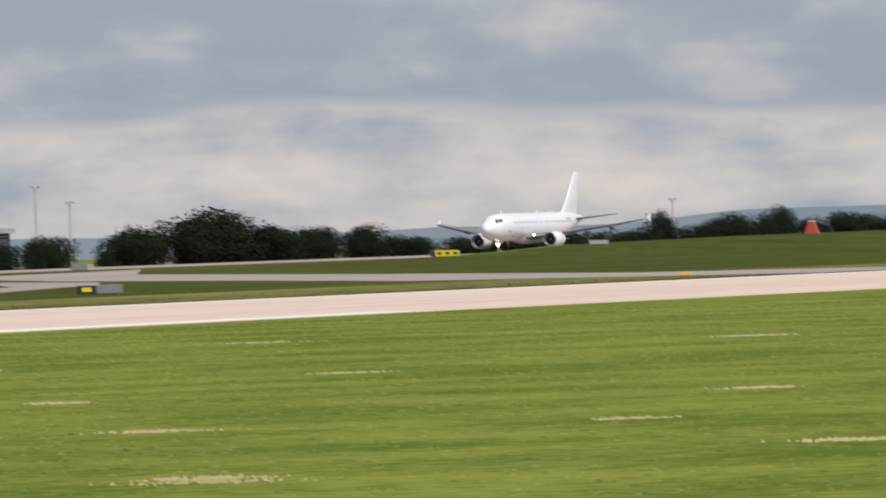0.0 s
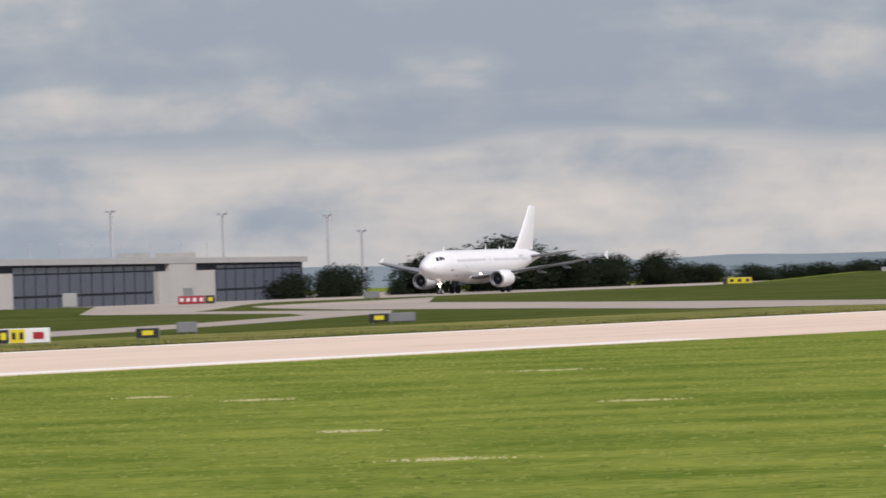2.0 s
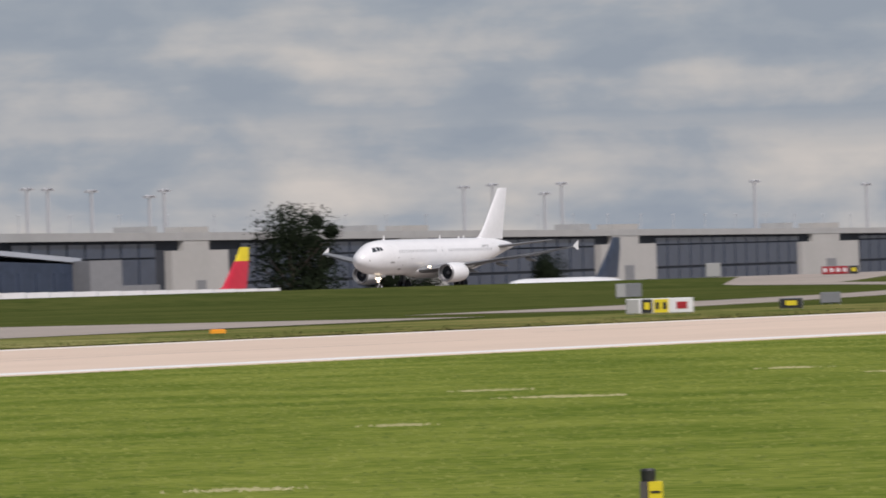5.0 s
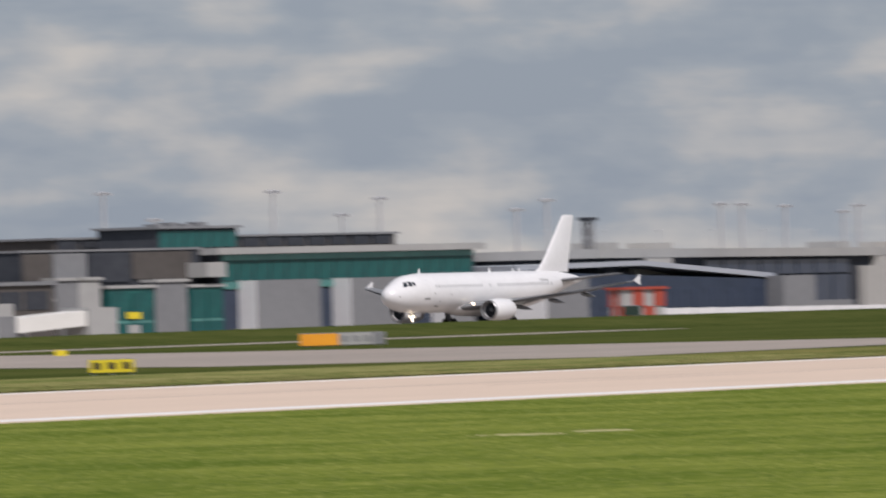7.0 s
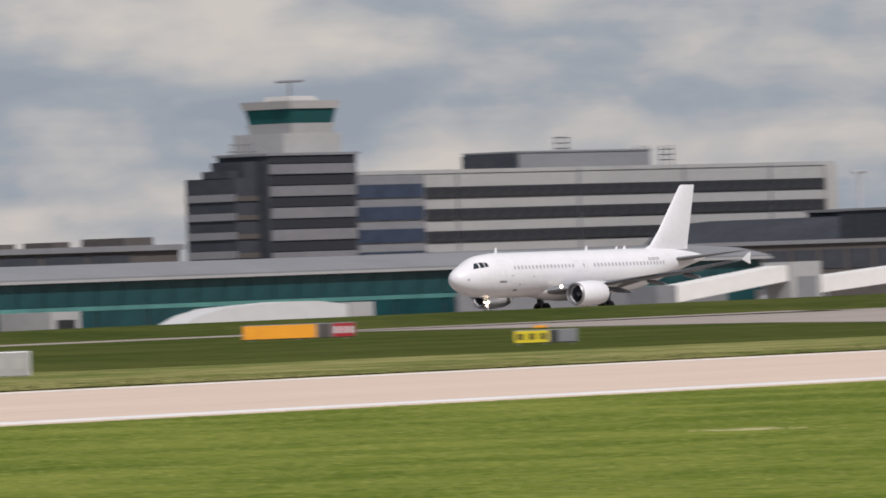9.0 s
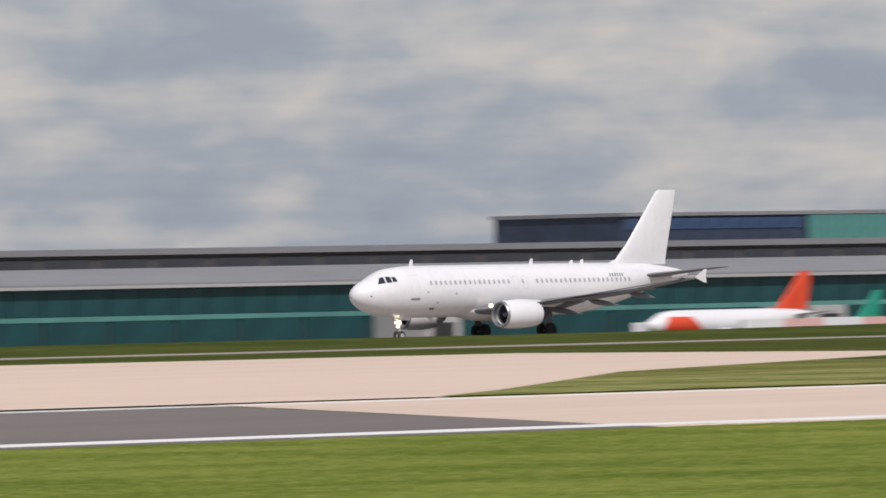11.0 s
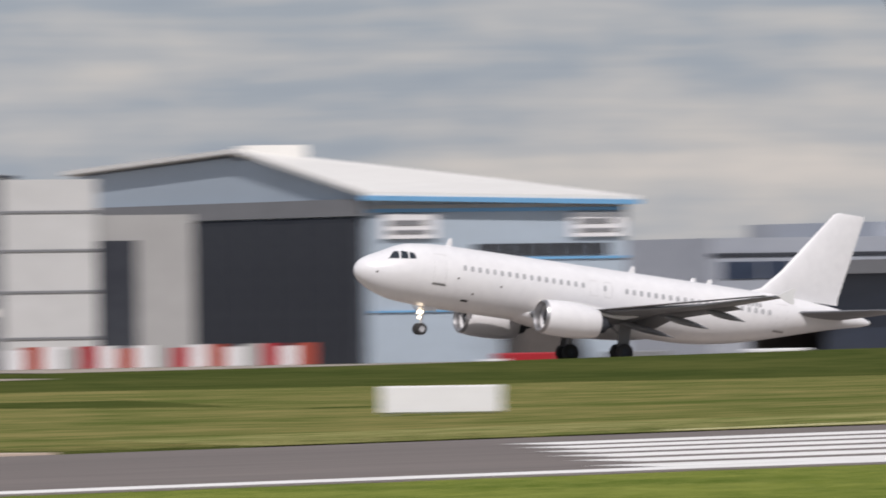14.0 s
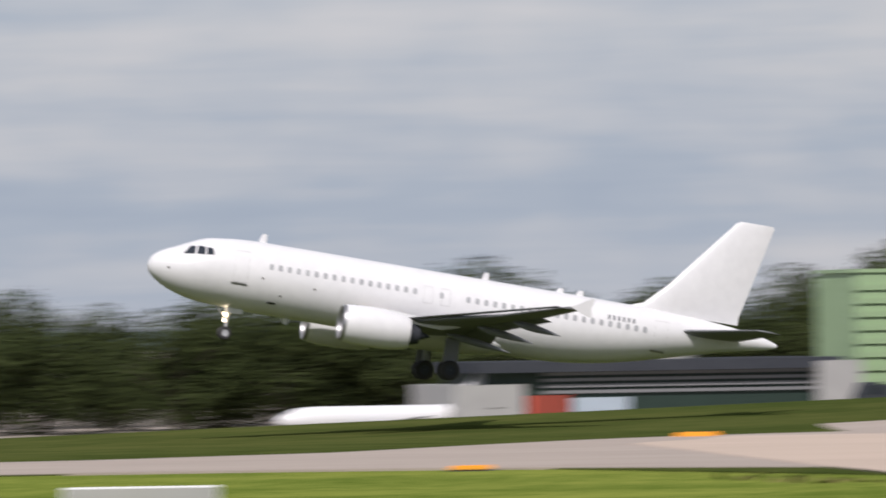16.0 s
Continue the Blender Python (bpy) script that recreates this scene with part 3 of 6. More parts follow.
        v = [(21.5, 4.55), (22.65, 5.2), (22.85, 5.17), (22.7, 4.6), (22.8, 4.15), (22.6, 4.12)]
        prism(bm, [(a - ORIGIN, z) for a, z in v], s * 16.87 - 0.035, s * 16.87 + 0.035)
        part("wingtip_fence", bm, M["white"], wing, "white arrow-shaped wingtip fence")
        for y, a0, ln, z in ((4.6, 17.1, 3.9, 2.3), (8.3, 18.1, 3.4, 2.86), (11.6, 19.4, 2.9, 3.36)):
            bm = bmesh.new()
            lathe(bm, [(d * ln, max(0.02, 0.23 * math.sin(math.pi * d**0.7) ** 0.8)) for d in np.linspace(0.001, 0.999, 11)], "x", 10, (a0 - ORIGIN, s * y, z))
            bmesh.ops.rotate(bm, verts=bm.verts[:], cent=(a0 - ORIGIN, s * y, z), matrix=Matrix.Rotation(radians(7), 3, "Y"))
            part("flap_track_fairing", bm, M["greyp"], wing, "pointed grey flap track fairing", True)
        # engine
        c = (0, s * 5.75, 1.92)
        bm = bmesh.new()
        lathe(bm, [(10.95, 0.82), (10.6, 0.81), (10.28, 0.84), (10.13, 0.90), (10.1, 0.955), (10.16, 1.01), (10.4, 1.08), (11.0, 1.14), (11.9, 1.155), (12.8, 1.12), (13.6, 1.03), (14.1, 0.92), (14.06, 0.89), (13.5, 0.9)], "x", 36, (0.55 - ORIGIN, c[1], c[2]))
        nac = part("engine", bm, M["white"], jet, "white engine nacelle with a bare metal lip", True)
        bm = bmesh.new()
        lathe(bm, [(10.5, 0.808), (10.28, 0.828), (10.12, 0.89), (10.09, 0.955), (10.15, 1.016), (10.3, 1.062)], "x", 36, (0.55 - ORIGIN, c[1], c[2]))
        part("intake_lip", bm, M["metal"], nac, "bare metal intake lip", True)
        # black disc stands for the dark intake behind the blades
        bm = bmesh.new()
        lathe(bm, [(10.9, 0.02), (10.92, 0.82)], "x", 30, (0.55 - ORIGIN, c[1], c[2]))
        part("fan_dark_disc", bm, M["black"], nac)
        bm = bmesh.new()
        for k in range(22):
            a = k * math.tau / 22
            q = [(10.72, 0.2, a), (10.86, 0.2, a + 0.16), (10.86, 0.8, a + 0.30), (10.72, 0.8, a + 0.08)]
            bm.faces.new([bm.verts.new((x + 0.55 - ORIGIN, c[1] + r * math.cos(t), c[2] + r * math.sin(t))) for x, r, t in q])
        part("fan", bm, M["slate"], nac, "dark fan blades")
        bm = bmesh.new()
        lathe(bm, [(10.45, 0.01), (10.55, 0.12), (10.86, 0.24)], "x", 16, (0.55 - ORIGIN, c[1], c[2]))
        part("spinner", bm, M["greyp"], nac, "grey spinner", True)
        bm = bmesh.new()
        lathe(bm, [(13.4, 0.78), (14.3, 0.62), (14.75, 0.5), (14.7, 0.44), (14.2, 0.42)], "x", 24, (0.55 - ORIGIN, c[1], c[2]))
        lathe(bm, [(14.2, 0.4), (14.9, 0.24), (15.4, 0.03)], "x", 16, (0.55 - ORIGIN, c[1], c[2]))
        part("core_nozzle", bm, M["slate"], nac, "dark metal core nozzle", True)
        bm = bmesh.new()
        prism(bm, [(a + 0.35 - ORIGIN, z) for a, z in ((11.0, 3.05), (12.6, 3.12), (15.3, 2.95), (17.3, 2.75), (16.2, 2.42), (14.2, 2.5), (12.6, 3.02))], c[1] - 0.19, c[1] + 0.19)
        part("pylon", bm, M["white"], nac, "white engine pylon")
        # main gear
        bm = bmesh.new()
        tube(bm, (0, s * 3.8, 0.57), (0, s * 3.75, 2.5), 0.13, 0.17, 12)
        tube(bm, (0, s * 3.8, 1.5), (-0.1, s * 2.2, 2.3), 0.07, 0.07, 8)
        tube(bm, (0.3, s * 3.8, 1.0), (0.1, s * 3.8, 1.7), 0.05, 0.05, 8)
        tube(bm, (0, s * 3.8 - 0.6, 0.57), (0, s * 3.8 + 0.6, 0.57), 0.1, 0.1, 10)
        leg = part("main_gear", bm, M["pole"], jet, "grey main undercarriage leg", True)
        bm = bmesh.new()
        box(bm, -0.45, 0.4, s * 4.02 - 0.03, s * 4.02 + 0.03, 0.95, 2.45)
        # door is grey, not white: underwing shade is put into the colour
        part("gear_door", bm, M["clad"], leg, "gear leg door in grey darkened for underwing shade")
        for o in (-0.46, 0.46):
            bm = bmesh.new()
            lathe(bm, [(-0.2, 0.3), (-0.2, 0.5), (-0.12, 0.57), (0.12, 0.57), (0.2, 0.5), (0.2, 0.3)], "y", 28, (0, s * 3.8 + o, 0.575))
            part("tyre", bm, M["dark"], leg, "black main tyre", True)
            bm = bmesh.new()
            lathe(bm, [(-0.15, 0.02), (-0.17, 0.3), (0.17, 0.3), (0.15, 0.02)], "y", 20, (0, s * 3.8 + o, 0.575))
            part("wheel_hub", bm, M["slate"], leg, "dark wheel hub")
        bm = bmesh.new()
        lathe(bm, [(0, 0.02), (0.01, 0.14), (0.12, 0.15)], "x", 14, (12.9 - ORIGIN, s * 2.35, 2.62))
        part("landing_light", bm, M["lamp"], wing, "lit landing lamp at the wing root")
    # nose gear
    n = 5.07 - ORIGIN
    bm = bmesh.new()
    tube(bm, (n, 0, 0.38), (n + 0.12, 0, 2.1), 0.08, 0.11, 12)
    tube(bm, (n + 0.05, 0, 1.1), (n - 0.9, 0, 2.1), 0.05, 0.05, 8)
    tube(bm, (n, -0.32, 0.38), (n, 0.32, 0.38), 0.06, 0.06, 8)
    leg = part("nose_gear", bm, M["pole"], jet, "slim grey nose undercarriage leg", True)
    for o in (-0.25, 0.25):
        bm = bmesh.new()
        lathe(bm, [(-0.11, 0.2), (-0.11, 0.33), (-0.06, 0.38), (0.06, 0.38), (0.11, 0.33), (0.11, 0.2)], "y", 24, (n, o, 0.385))
        part("tyre", bm, M["dark"], leg, "black nose tyre", True)
        bm = bmesh.new()
        lathe(bm, [(-0.08, 0.02), (-0.1, 0.2), (0.1, 0.2), (0.08, 0.02)], "y", 16, (n, o, 0.385))
        part("wheel_hub", bm, M["pole"], leg, "grey wheel hub")
        bm = bmesh.new()
        box(bm, n - 0.1, n + 0.8, o * 1.7 - 0.02, o * 1.7 + 0.02, 1.6, 1.95)
        part("gear_door", bm, M["white"], leg, "white nose gear door")
        bm = bmesh.new()
        lathe(bm, [(0, 0.01), (0.0, 0.12), (0.15, 0.1)], "x", 14, (n - 0.2, o * 0.7, 1.45))
        part("taxi_light", bm, M["lamp"], leg, "lit taxi lamp")
    bm = bmesh.new()
    lathe(bm, [(0, 0.01), (0.0, 0.1), (0.12, 0.08)], "x", 14, (n - 0.18, 0, 1.12))
    part("taxi_light", bm, M["lamp"], leg, "lit taxi lamp")
    return jet


jet = airliner()
gear = [o for o in jet.children if o.name.startswith("main_gear")]


# ---- buildings beyond the runway ----
G0 = APRON - 0.3


def repeat(name, rows, material, parent):
    """Alike upright blocks, one object each; same-sized ones share their mesh."""
    made = {}
    for x0, x1, y0, y1, z0, z1 in rows:
        key = tuple(round(v, 2) for v in (x1 - x0, y1 - y0, z1 - z0))
        if key not in made:
            bm = bmesh.new()
            box(bm, 0, x1 - x0, 0, y1 - y0, 0, z1 - z0)
            made[key] = part(name, bm, material, parent)
            made[key].location = (x0, y0, z0)
        else:
            o = new(name, made[key].data)
            o.parent, o.location = parent, (x0, y0, z0)


def panes(parent, x0, x1, y, z0, z1, n, material, gap=0.25, deep=0.12, name="pane"):
    w = (x1 - x0) / n
    repeat(name, [(x0 + i * w + gap / 2, x0 + (i + 1) * w - gap / 2, y - deep, y + 0.05, z0, z1) for i in range(n)], material, parent)


def hall(name, label, x0, x1, y0, y1, z1, wall, roof=None, over=0.6, thick=0.6, z0=G0, category="building"):
    t = thing(name, label, category)
    boxes("wall", [(x0, x1, y0, y1, z0, z1)], wall, t)
    boxes("roof", [(x0 - over, x1 + over, y0 - over, y1 + over, z1, z1 + thick)], roof or M["clad"], t)
    return t


# long pier with white stair towers, running obliquely away
pier = thing("terminal_pier", "long dark-glazed terminal pier with white stair towers", "terminal", (1130, 720, 0))
pier.rotation_euler = (0, 0, math.atan2(165, 664))
bm = bmesh.new()
prism(bm, [(-12, G0), (686, G0), (686, 6.2), (-12, 8.2)], 0, 30)
part("wall", bm, M["slate"], pier)
bm = bmesh.new()
prism(bm, [(-13, 8.2), (687, 6.2), (687, 7.3), (-13, 9.5)], -1, 31)
part("roof_fascia", bm, M["pale"], pier, "weathered grey roof fascia")
PIER_Z = lambda l: 8.2 - 2.0 * (l + 12) / 698
for i in range(76):
    l = -8 + i * 9.1
    if not any(a - 3 < l < b + 1 for a, b in ((0, 28), (113, 146), (239, 277), (382, 425), (544, 597))):
        repeat("pane", [(l, l + 8.2, -0.2, 0.05, -3.2, 0.6), (l, l + 8.2, -0.2, 0.05, 1.1, 5.0)], M["navy"], pier)
        repeat("upper_pane", [(l, l + 8.2, -0.2, 0.05, 5.3, PIER_Z(l) - 0.5)], M["navy"], pier)
for a, b, u0, u1 in ((1.8, 28, 8, 20), (114.8, 145.5, 122, 136), (240.5, 276.6, 249, 266), (383.2, 424.8, 393, 413), (544.9, 596, 556, 580)):
    tw = boxes("stair_tower", [(a, b, -1.2, 0.5, G0, PIER_Z(a) - 1.6), (u0, u1, -0.9, 2, PIER_Z(a) - 1.6, PIER_Z(a) + 2.1)], M["cream"], pier, "pale rendered stair tower")
    boxes("stair_window", [(a + (b - a) * 0.42, a + (b - a) * 0.58, -1.35, -1.1, -3, 1.5)], M["clad"], tw, "recessed grey panel")
    boxes("plant_box", [(u0 - 8, u0 - 1, 3, 8, PIER_Z(a) + 1.2, PIER_Z(a) + 2.3)], M["pale"], tw, "grey rooftop plant box")
for i in range(26):
    l = 10 + i * 26
    bm = bmesh.new()
    z = PIER_Z(l) + 1.2
    tube(bm, (l, 15, z), (l, 15, z + 3.2), 0.09, 0.07, 6)
    tube(bm, (l - 1.3, 15, z + 3.1), (l + 1.3, 15, z + 3.3), 0.07, 0.07, 6)
    part("roof_lamp", bm, M["pole"], pier, "small twin-headed roof lamp")

# green-glazed terminal with blocky gate piers
t = hall("terminal_building", "green-glazed terminal with a pale flat roof", 1028, 1091, 720, 745, 9.9, M["slate"], M["pale"], 1.2, 0.9)
panes(t, 1029, 1090.5, 720, 6.3, 9.0, 16, M["teal"], 0.35)
boxes("glazing_head", [(1029, 1090.5, 719.7, 720.02, 9.05, 9.85)], M["tealp"], t, "pale green glazing head")
boxes("spandrel", [(1029, 1090.5, 719.7, 720.02, 5.2, 6.2)], M["tealp"], t, "pale green spandrel")
panes(t, 1029, 1090.5, 720, -4, 5.0, 14, M["navy"], 0.4)
for a, b in ((1032.7, 1052.7), (1055.5, 1072.5), (1080, 1091)):
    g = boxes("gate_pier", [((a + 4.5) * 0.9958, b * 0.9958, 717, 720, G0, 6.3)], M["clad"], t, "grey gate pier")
    # white sheet paints the sunlit side onto the grey pier
    boxes("gate_pier_lit_face", [((a + 4.5) * 0.9958 - 0.15, (a + 4.5) * 0.9958, 717, 720, G0, 6.3)], M["white"], g, "flank painted white as its sunlit side")
t = hall("plant_block", "dark grey rooftop plant block", 1029.5, 1113, 748, 765, 12.6, M["brown"], M["clad"], 0.5, 0.3)
repeat("louvre", [(1030 + i * 5.5, 1034.6 + i * 5.5, 747.7, 748.05, 11.2, 12.6) for i in range(15)], M["slate"], t)
t = hall("lantern", "green glazed roof lantern", 1035.5, 1054.5, 735, 745, 13.7, M["slate"], M["clad"], 0.6, 0.35, 10.8)
panes(t, 1035.7, 1054.3, 735, 11.1, 13.4, 6, M["teal"], 0.3)
repeat("roof_vent", [(1038 + i * 3.4, 1040 + i * 3.4, 737, 739, 14.05, 14.4 + 0.2 * (i % 2)) for i in range(4)], M["clad"], t)
t = hall("terminal_wing", "dark grey clad terminal wing with pale gate blocks", 986, 1027, 722, 745, 10.7, M["slate"], M["clad"], 0.2, 0.3)
for a, b, z0, m in ((986.2, 992.5, 7.0, "brown"), (993, 1000.5, 6.4, "clad"), (1001, 1010.5, 6.6, "slate"), (1011, 1024.5, 6.9, "brown")):
    boxes("wall_panel", [(a, b, 721.7, 722.02, z0, 10.5)], M[m], t)
for a, b, z, m in ((990.5, 995.5, 6.9, "clad"), (995.6, 1000.5, 6.9, "pale"), (1002, 1012.7, 5.7, "teal"), (1013, 1020.4, 6.4, "clad"), (1020.8, 1028.7, 5.6, "teal"), (980, 989.5, 4.2, "clad")):
    boxes("gate_block", [(a, b, 719.6, 722, G0, z)], M[m], t)
    boxes("gate_cap", [(a - 0.3, b + 0.3, 719.3, 722, z, z + 0.4)], M["pale"], t)
for a, b in ((1002.3, 1007.1), (1007.5, 1012.4), (1021.1, 1024.5), (1024.9, 1028.4)):
    repeat("gate_pane", [(a, b, 719.4, 719.65, -2.6, 1.0), (a, b, 719.4, 719.65, 1.4, 5.0)], M["teal"], t)
    boxes("gate_transom", [(a, b, 719.42, 719.62, 1.02, 1.38)], M["tealp"], t)
boxes("gate_notice", [(1006.2, 1008.8, 719.2, 719.42, -1.0, 0.8)], M["pale"], t, "pale notice panel")
boxes("gate_number", [(1006, 1009, 719.2, 719.42, 1.6, 2.5)], M["yellow"], t, "yellow gate panel")
boxes("upper_lobby", [(1023.5, 1028, 718.4, 721.9, 6.9, 8.9)], M["pale"], t, "pale upper lobby")
# low blue-grey shed with a broad pale roof
t = thing("gate_lounge", "blue-grey gate lounge with a shallow grey roof", "building")
bm = bmesh.new()
prism(bm, [(1100, G0), (1161, G0), (1161, 4.6), (1100, 6.4)], 715, 730)
part("wall", bm, M["navy"], t)
bm = bmesh.new()
prism(bm, [(1094, 6.7), (1127, 7.0), (1163, 4.7), (1163, 5.4), (1127, 7.7), (1094, 7.4)], 714.7, 732)
part("roof", bm, M["bluegrey"], t, "shallow blue-grey metal roof")
panes(t, 1101, 1160, 715, -3.5, 3.4, 12, M["navy"], 1.2)
panes(t, 1101, 1112, 714.8, -2, 4.2, 3, M["teal"], 0.4)
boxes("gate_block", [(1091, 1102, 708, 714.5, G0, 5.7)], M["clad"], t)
# sunlit side of the block, put in as white paint
boxes("gate_lit_flank", [(1090.8, 1091.02, 708, 714.5, G0, 5.7)], M["white"], t, "flank painted white as its sunlit side")
boxes("gate_block", [(1161, 1170, 712, 722, G0, 5.0)], M["clad"], t)
boxes("gate_block", [(1170.5, 1184, 714, 724, G0, 1.2)], M["clad"], t)

# checkered hut and low white blast wall
t = thing("equipment_hut", "red and white checkered equipment hut", "hut")
boxes("wall", [(1004, 1014, 640, 642, G0, 3.6)], M["pale"], t)
for i in range(4):
    for j in range(4):
        if (i + j) % 2 == 0:
            boxes("checker_panel", [(1004 + i * 2.5, 1006.5 + i * 2.5, 639.85, 640.02, -5.0 + j * 2.15, -2.85 + j * 2.15)], M["hutred"], t)
            boxes("checker_panel", [(1003.85, 1004.02, 640 + i * 0.5, 640.5 + i * 0.5, -5.0 + j * 2.15, -2.85 + j * 2.15)], M["hutred"], t)
boxes("roof", [(1003.6, 1014.4, 639.6, 642.4, 3.6, 3.95)], M["hutred"], t)
t = thing("blast_wall", "low white painted blast wall", "wall")
repeat("wall_panel", [(1016 + i * 6, 1021.7 + i * 6, 644, 644.6, G0, 1.1 - i * 0.05) for i in range(14)], M["white"], t)

# ramp mast
t = thing("lattice_mast", "dark steel ramp mast with a top platform", "mast")
for dx in (0, 1.0):
    for dy in (0, 1.0):
        bm = bmesh.new()
        tube(bm, (1121.2 + dx, 720 + dy, G0), (1121.2 + dx, 720 + dy, 13.6), 0.16, 0.16, 6)
        part("mast_leg", bm, M["bandg"], t)
repeat("mast_panel", [(1121.1, 1122.3, 719.9, 721.1, -5 + i * 1.5, -4.1 + i * 1.5) for i in range(12)], M["clad"], t)
boxes("platform", [(1120.7, 1122.7, 719.5, 721.5, 13.6, 14.1)], M["slate"], t)

# dark low roofs between the terminals
t = thing("rounded_hall", "low dark hall with a rounded roof", "building")
bm = bmesh.new()
prism(bm, [(1064, G0), (1100, G0), (1100, 10.4), (1080, 10.6), (1072, 10.2), (1067, 9), (1064, 7)], 800, 840)
part("hall_body", bm, M["slate"], t)
panes(t, 1074, 1099, 800, 8.2, 9.2, 6, M["slate"], 0.3)
t = hall("service_block", "dark grey service block", 1104, 1130, 815, 840, 11.4, M["slate"], M["clad"], 0.4, 0.4)
panes(t, 1105, 1129, 815, 9.0, 10.6, 7, M["brown"], 0.5)
t = hall("covered_walkway", "grey elevated covered walkway", 866, 985, 716, 726, 6.4, M["brown"], M["clad"], 0.4, 0.5)
panes(t, 867, 984, 716, 3.2, 5.6, 20, M["slate"], 0.9)

# office block with ribbon windows
t = hall("office_block", "pale concrete office block with dark ribbon windows", 1012, 1124, 850, 872, 18.7, M["pale"], M["pale"], 0.15, 0.55)
for z0, z1 in ((15.1, 16.75), (11.9, 13.6), (8.7, 10.4), (5.5, 7.15), (2.3, 3.95)):
    boxes("window_band", [(1012.2, 1121.5, 849.86, 850.02, z0, z1)], M["black"], t, "dark ribbon window")
    panes(t, 1012.5, 1121.3, 849.9, z0 + 0.12, z1 - 0.1, 36, M["band"], 0.3, 0.1)
for x in (1034, 1062, 1087, 1108):
    boxes("facade_joint", [(x, x + 0.25, 849.8, 850.02, -5, 19.1)], M["clad"], t)
boxes("corner_pier", [(1121.5, 1124.2, 849.5, 851, -5, 18.7)], M["cream"], t)
# recess shade is put into the grey; the bay itself stands proud
boxes("link_wall", [(1010, 1026, 849.3, 850.1, -5, 18.6)], M["clad"], t, "link bay coloured grey to stand for recess shade")
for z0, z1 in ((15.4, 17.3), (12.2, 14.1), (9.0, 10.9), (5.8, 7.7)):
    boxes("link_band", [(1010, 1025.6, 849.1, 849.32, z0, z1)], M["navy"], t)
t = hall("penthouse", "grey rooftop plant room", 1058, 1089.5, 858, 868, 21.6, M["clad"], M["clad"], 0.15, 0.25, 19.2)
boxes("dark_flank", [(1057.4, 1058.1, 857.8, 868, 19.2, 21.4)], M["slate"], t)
for x in (1072, 1091, 1097):
    t = thing("rooftop_aerial", "small rooftop aerial frame", "aerial")
    bm = bmesh.new()
    for dx in (0, 1.5, 3):
        tube(bm, (x + dx, 862, 19.2 if x > 1080 else 21.5), (x + dx, 862, 22.4 if x > 1080 else 24), 0.09, 0.09, 6)
    for z in (0.6, 1.4, 2.2):
        tube(bm, (x - 0.3, 862, (19.6 if x > 1080 else 21.6) + z), (x + 3.3, 862, (19.6 if x > 1080 else 21.6) + z), 0.08, 0.08, 6)
    part("aerial_frame", bm, M["slate"], t)

# old control tower
t = thing("control_tower", "banded office tower carrying a green-glazed control cab", "tower")
body = boxes("tower_block", [(969, 988, 830, 839, G0, 21.3)], M["slate"], t, "dark clad tower block")
for i, (z0, z1) in enumerate(((18.75, 20.1), (15.7, 17.1), (12.65, 14.1), (9.6, 11.1), (6.6, 8.0), (3.5, 5))):
    boxes("pale_band", [(969.4, 987.6, 829.8, 830.02, z0, z1)], M["bandg"], body, "pale spandrel band")
    panes(body, 969.4, 987.4, 829.9, z1 + 0.15, z1 + 1.4, 12, M["band"], 0.25, 0.1)
boxes("tower_parapet", [(968.7, 988.4, 829.6, 839.3, 21.3, 21.65)], M["clad"], body)
boxes("side_block", [(964.5, 970, 832, 841, G0, 18.4)], M["slate"], t, "dark clad side block")
repeat("side_joint", [(964.3, 964.55, 832, 841, -3 + i * 2.6, -2.0 + i * 2.6) for i in range(8)], M["clad"], t)
repeat("front_joint", [(964.6, 969, 831.8, 832.02, -3 + i * 2.6, -2.3 + i * 2.6) for i in range(8)], M["brown"], t)
repeat("step_block", [(966.5, 969, 832, 838, 18.4, 20.6), (964.5, 966.5, 833, 838, 18.3, 19.4)], M["slate"], t)
boxes("cab_base", [(975.0, 987.3, 832, 841, 21.65, 24.4)], M["pale"], t, "pale cab base")


def frustum(bm, cx, cy, z0, z1, a0, b0, a1, b1):
    lo = [bm.verts.new((cx + sx * a0, cy + sy * b0, z0)) for sx, sy in ((-1, -1), (1, -1), (1, 1), (-1, 1))]
    hi = [bm.verts.new((cx + sx * a1, cy + sy * b1, z1)) for sx, sy in ((-1, -1), (1, -1), (1, 1), (-1, 1))]
    bm.faces.new(lo[::-1]), bm.faces.new(hi)
    for i in range(4):
        bm.faces.new((lo[i], lo[(i + 1) % 4], hi[(i + 1) % 4], hi[i]))


bm = bmesh.new()
frustum(bm, 981.4, 836, 24.4, 25.8, 4.4, 3.8, 4.7, 4.0)
cab = part("cab", bm, M["pale"], t, "pale cab balcony wall")
bm = bmesh.new()
frustum(bm, 981.4, 836, 25.8, 27.8, 4.4, 3.8, 4.8, 4.2)
part("cab_glazing", bm, M["teal"], cab, "outward-sloping green cab glazing")
for i in range(9):
    bm = bmesh.new()
    x = -4.3 + i * 1.07
    tube(bm, (981.4 + x, 832.2, 25.8), (981.4 + x * 1.09, 831.8, 27.8), 0.07, 0.07, 6)
    part("cab_mullion", bm, M["slate"], cab)
bm = bmesh.new()
frustum(bm, 981.4, 836, 27.8, 28.9, 5.1, 4.4, 5.3, 4.6)
frustum(bm, 981.4, 836, 28.9, 29.6, 3, 2.6, 2.5, 2.2)
part("cab_roof", bm, M["cream"], cab, "pale cab roof")
bm = bmesh.new()
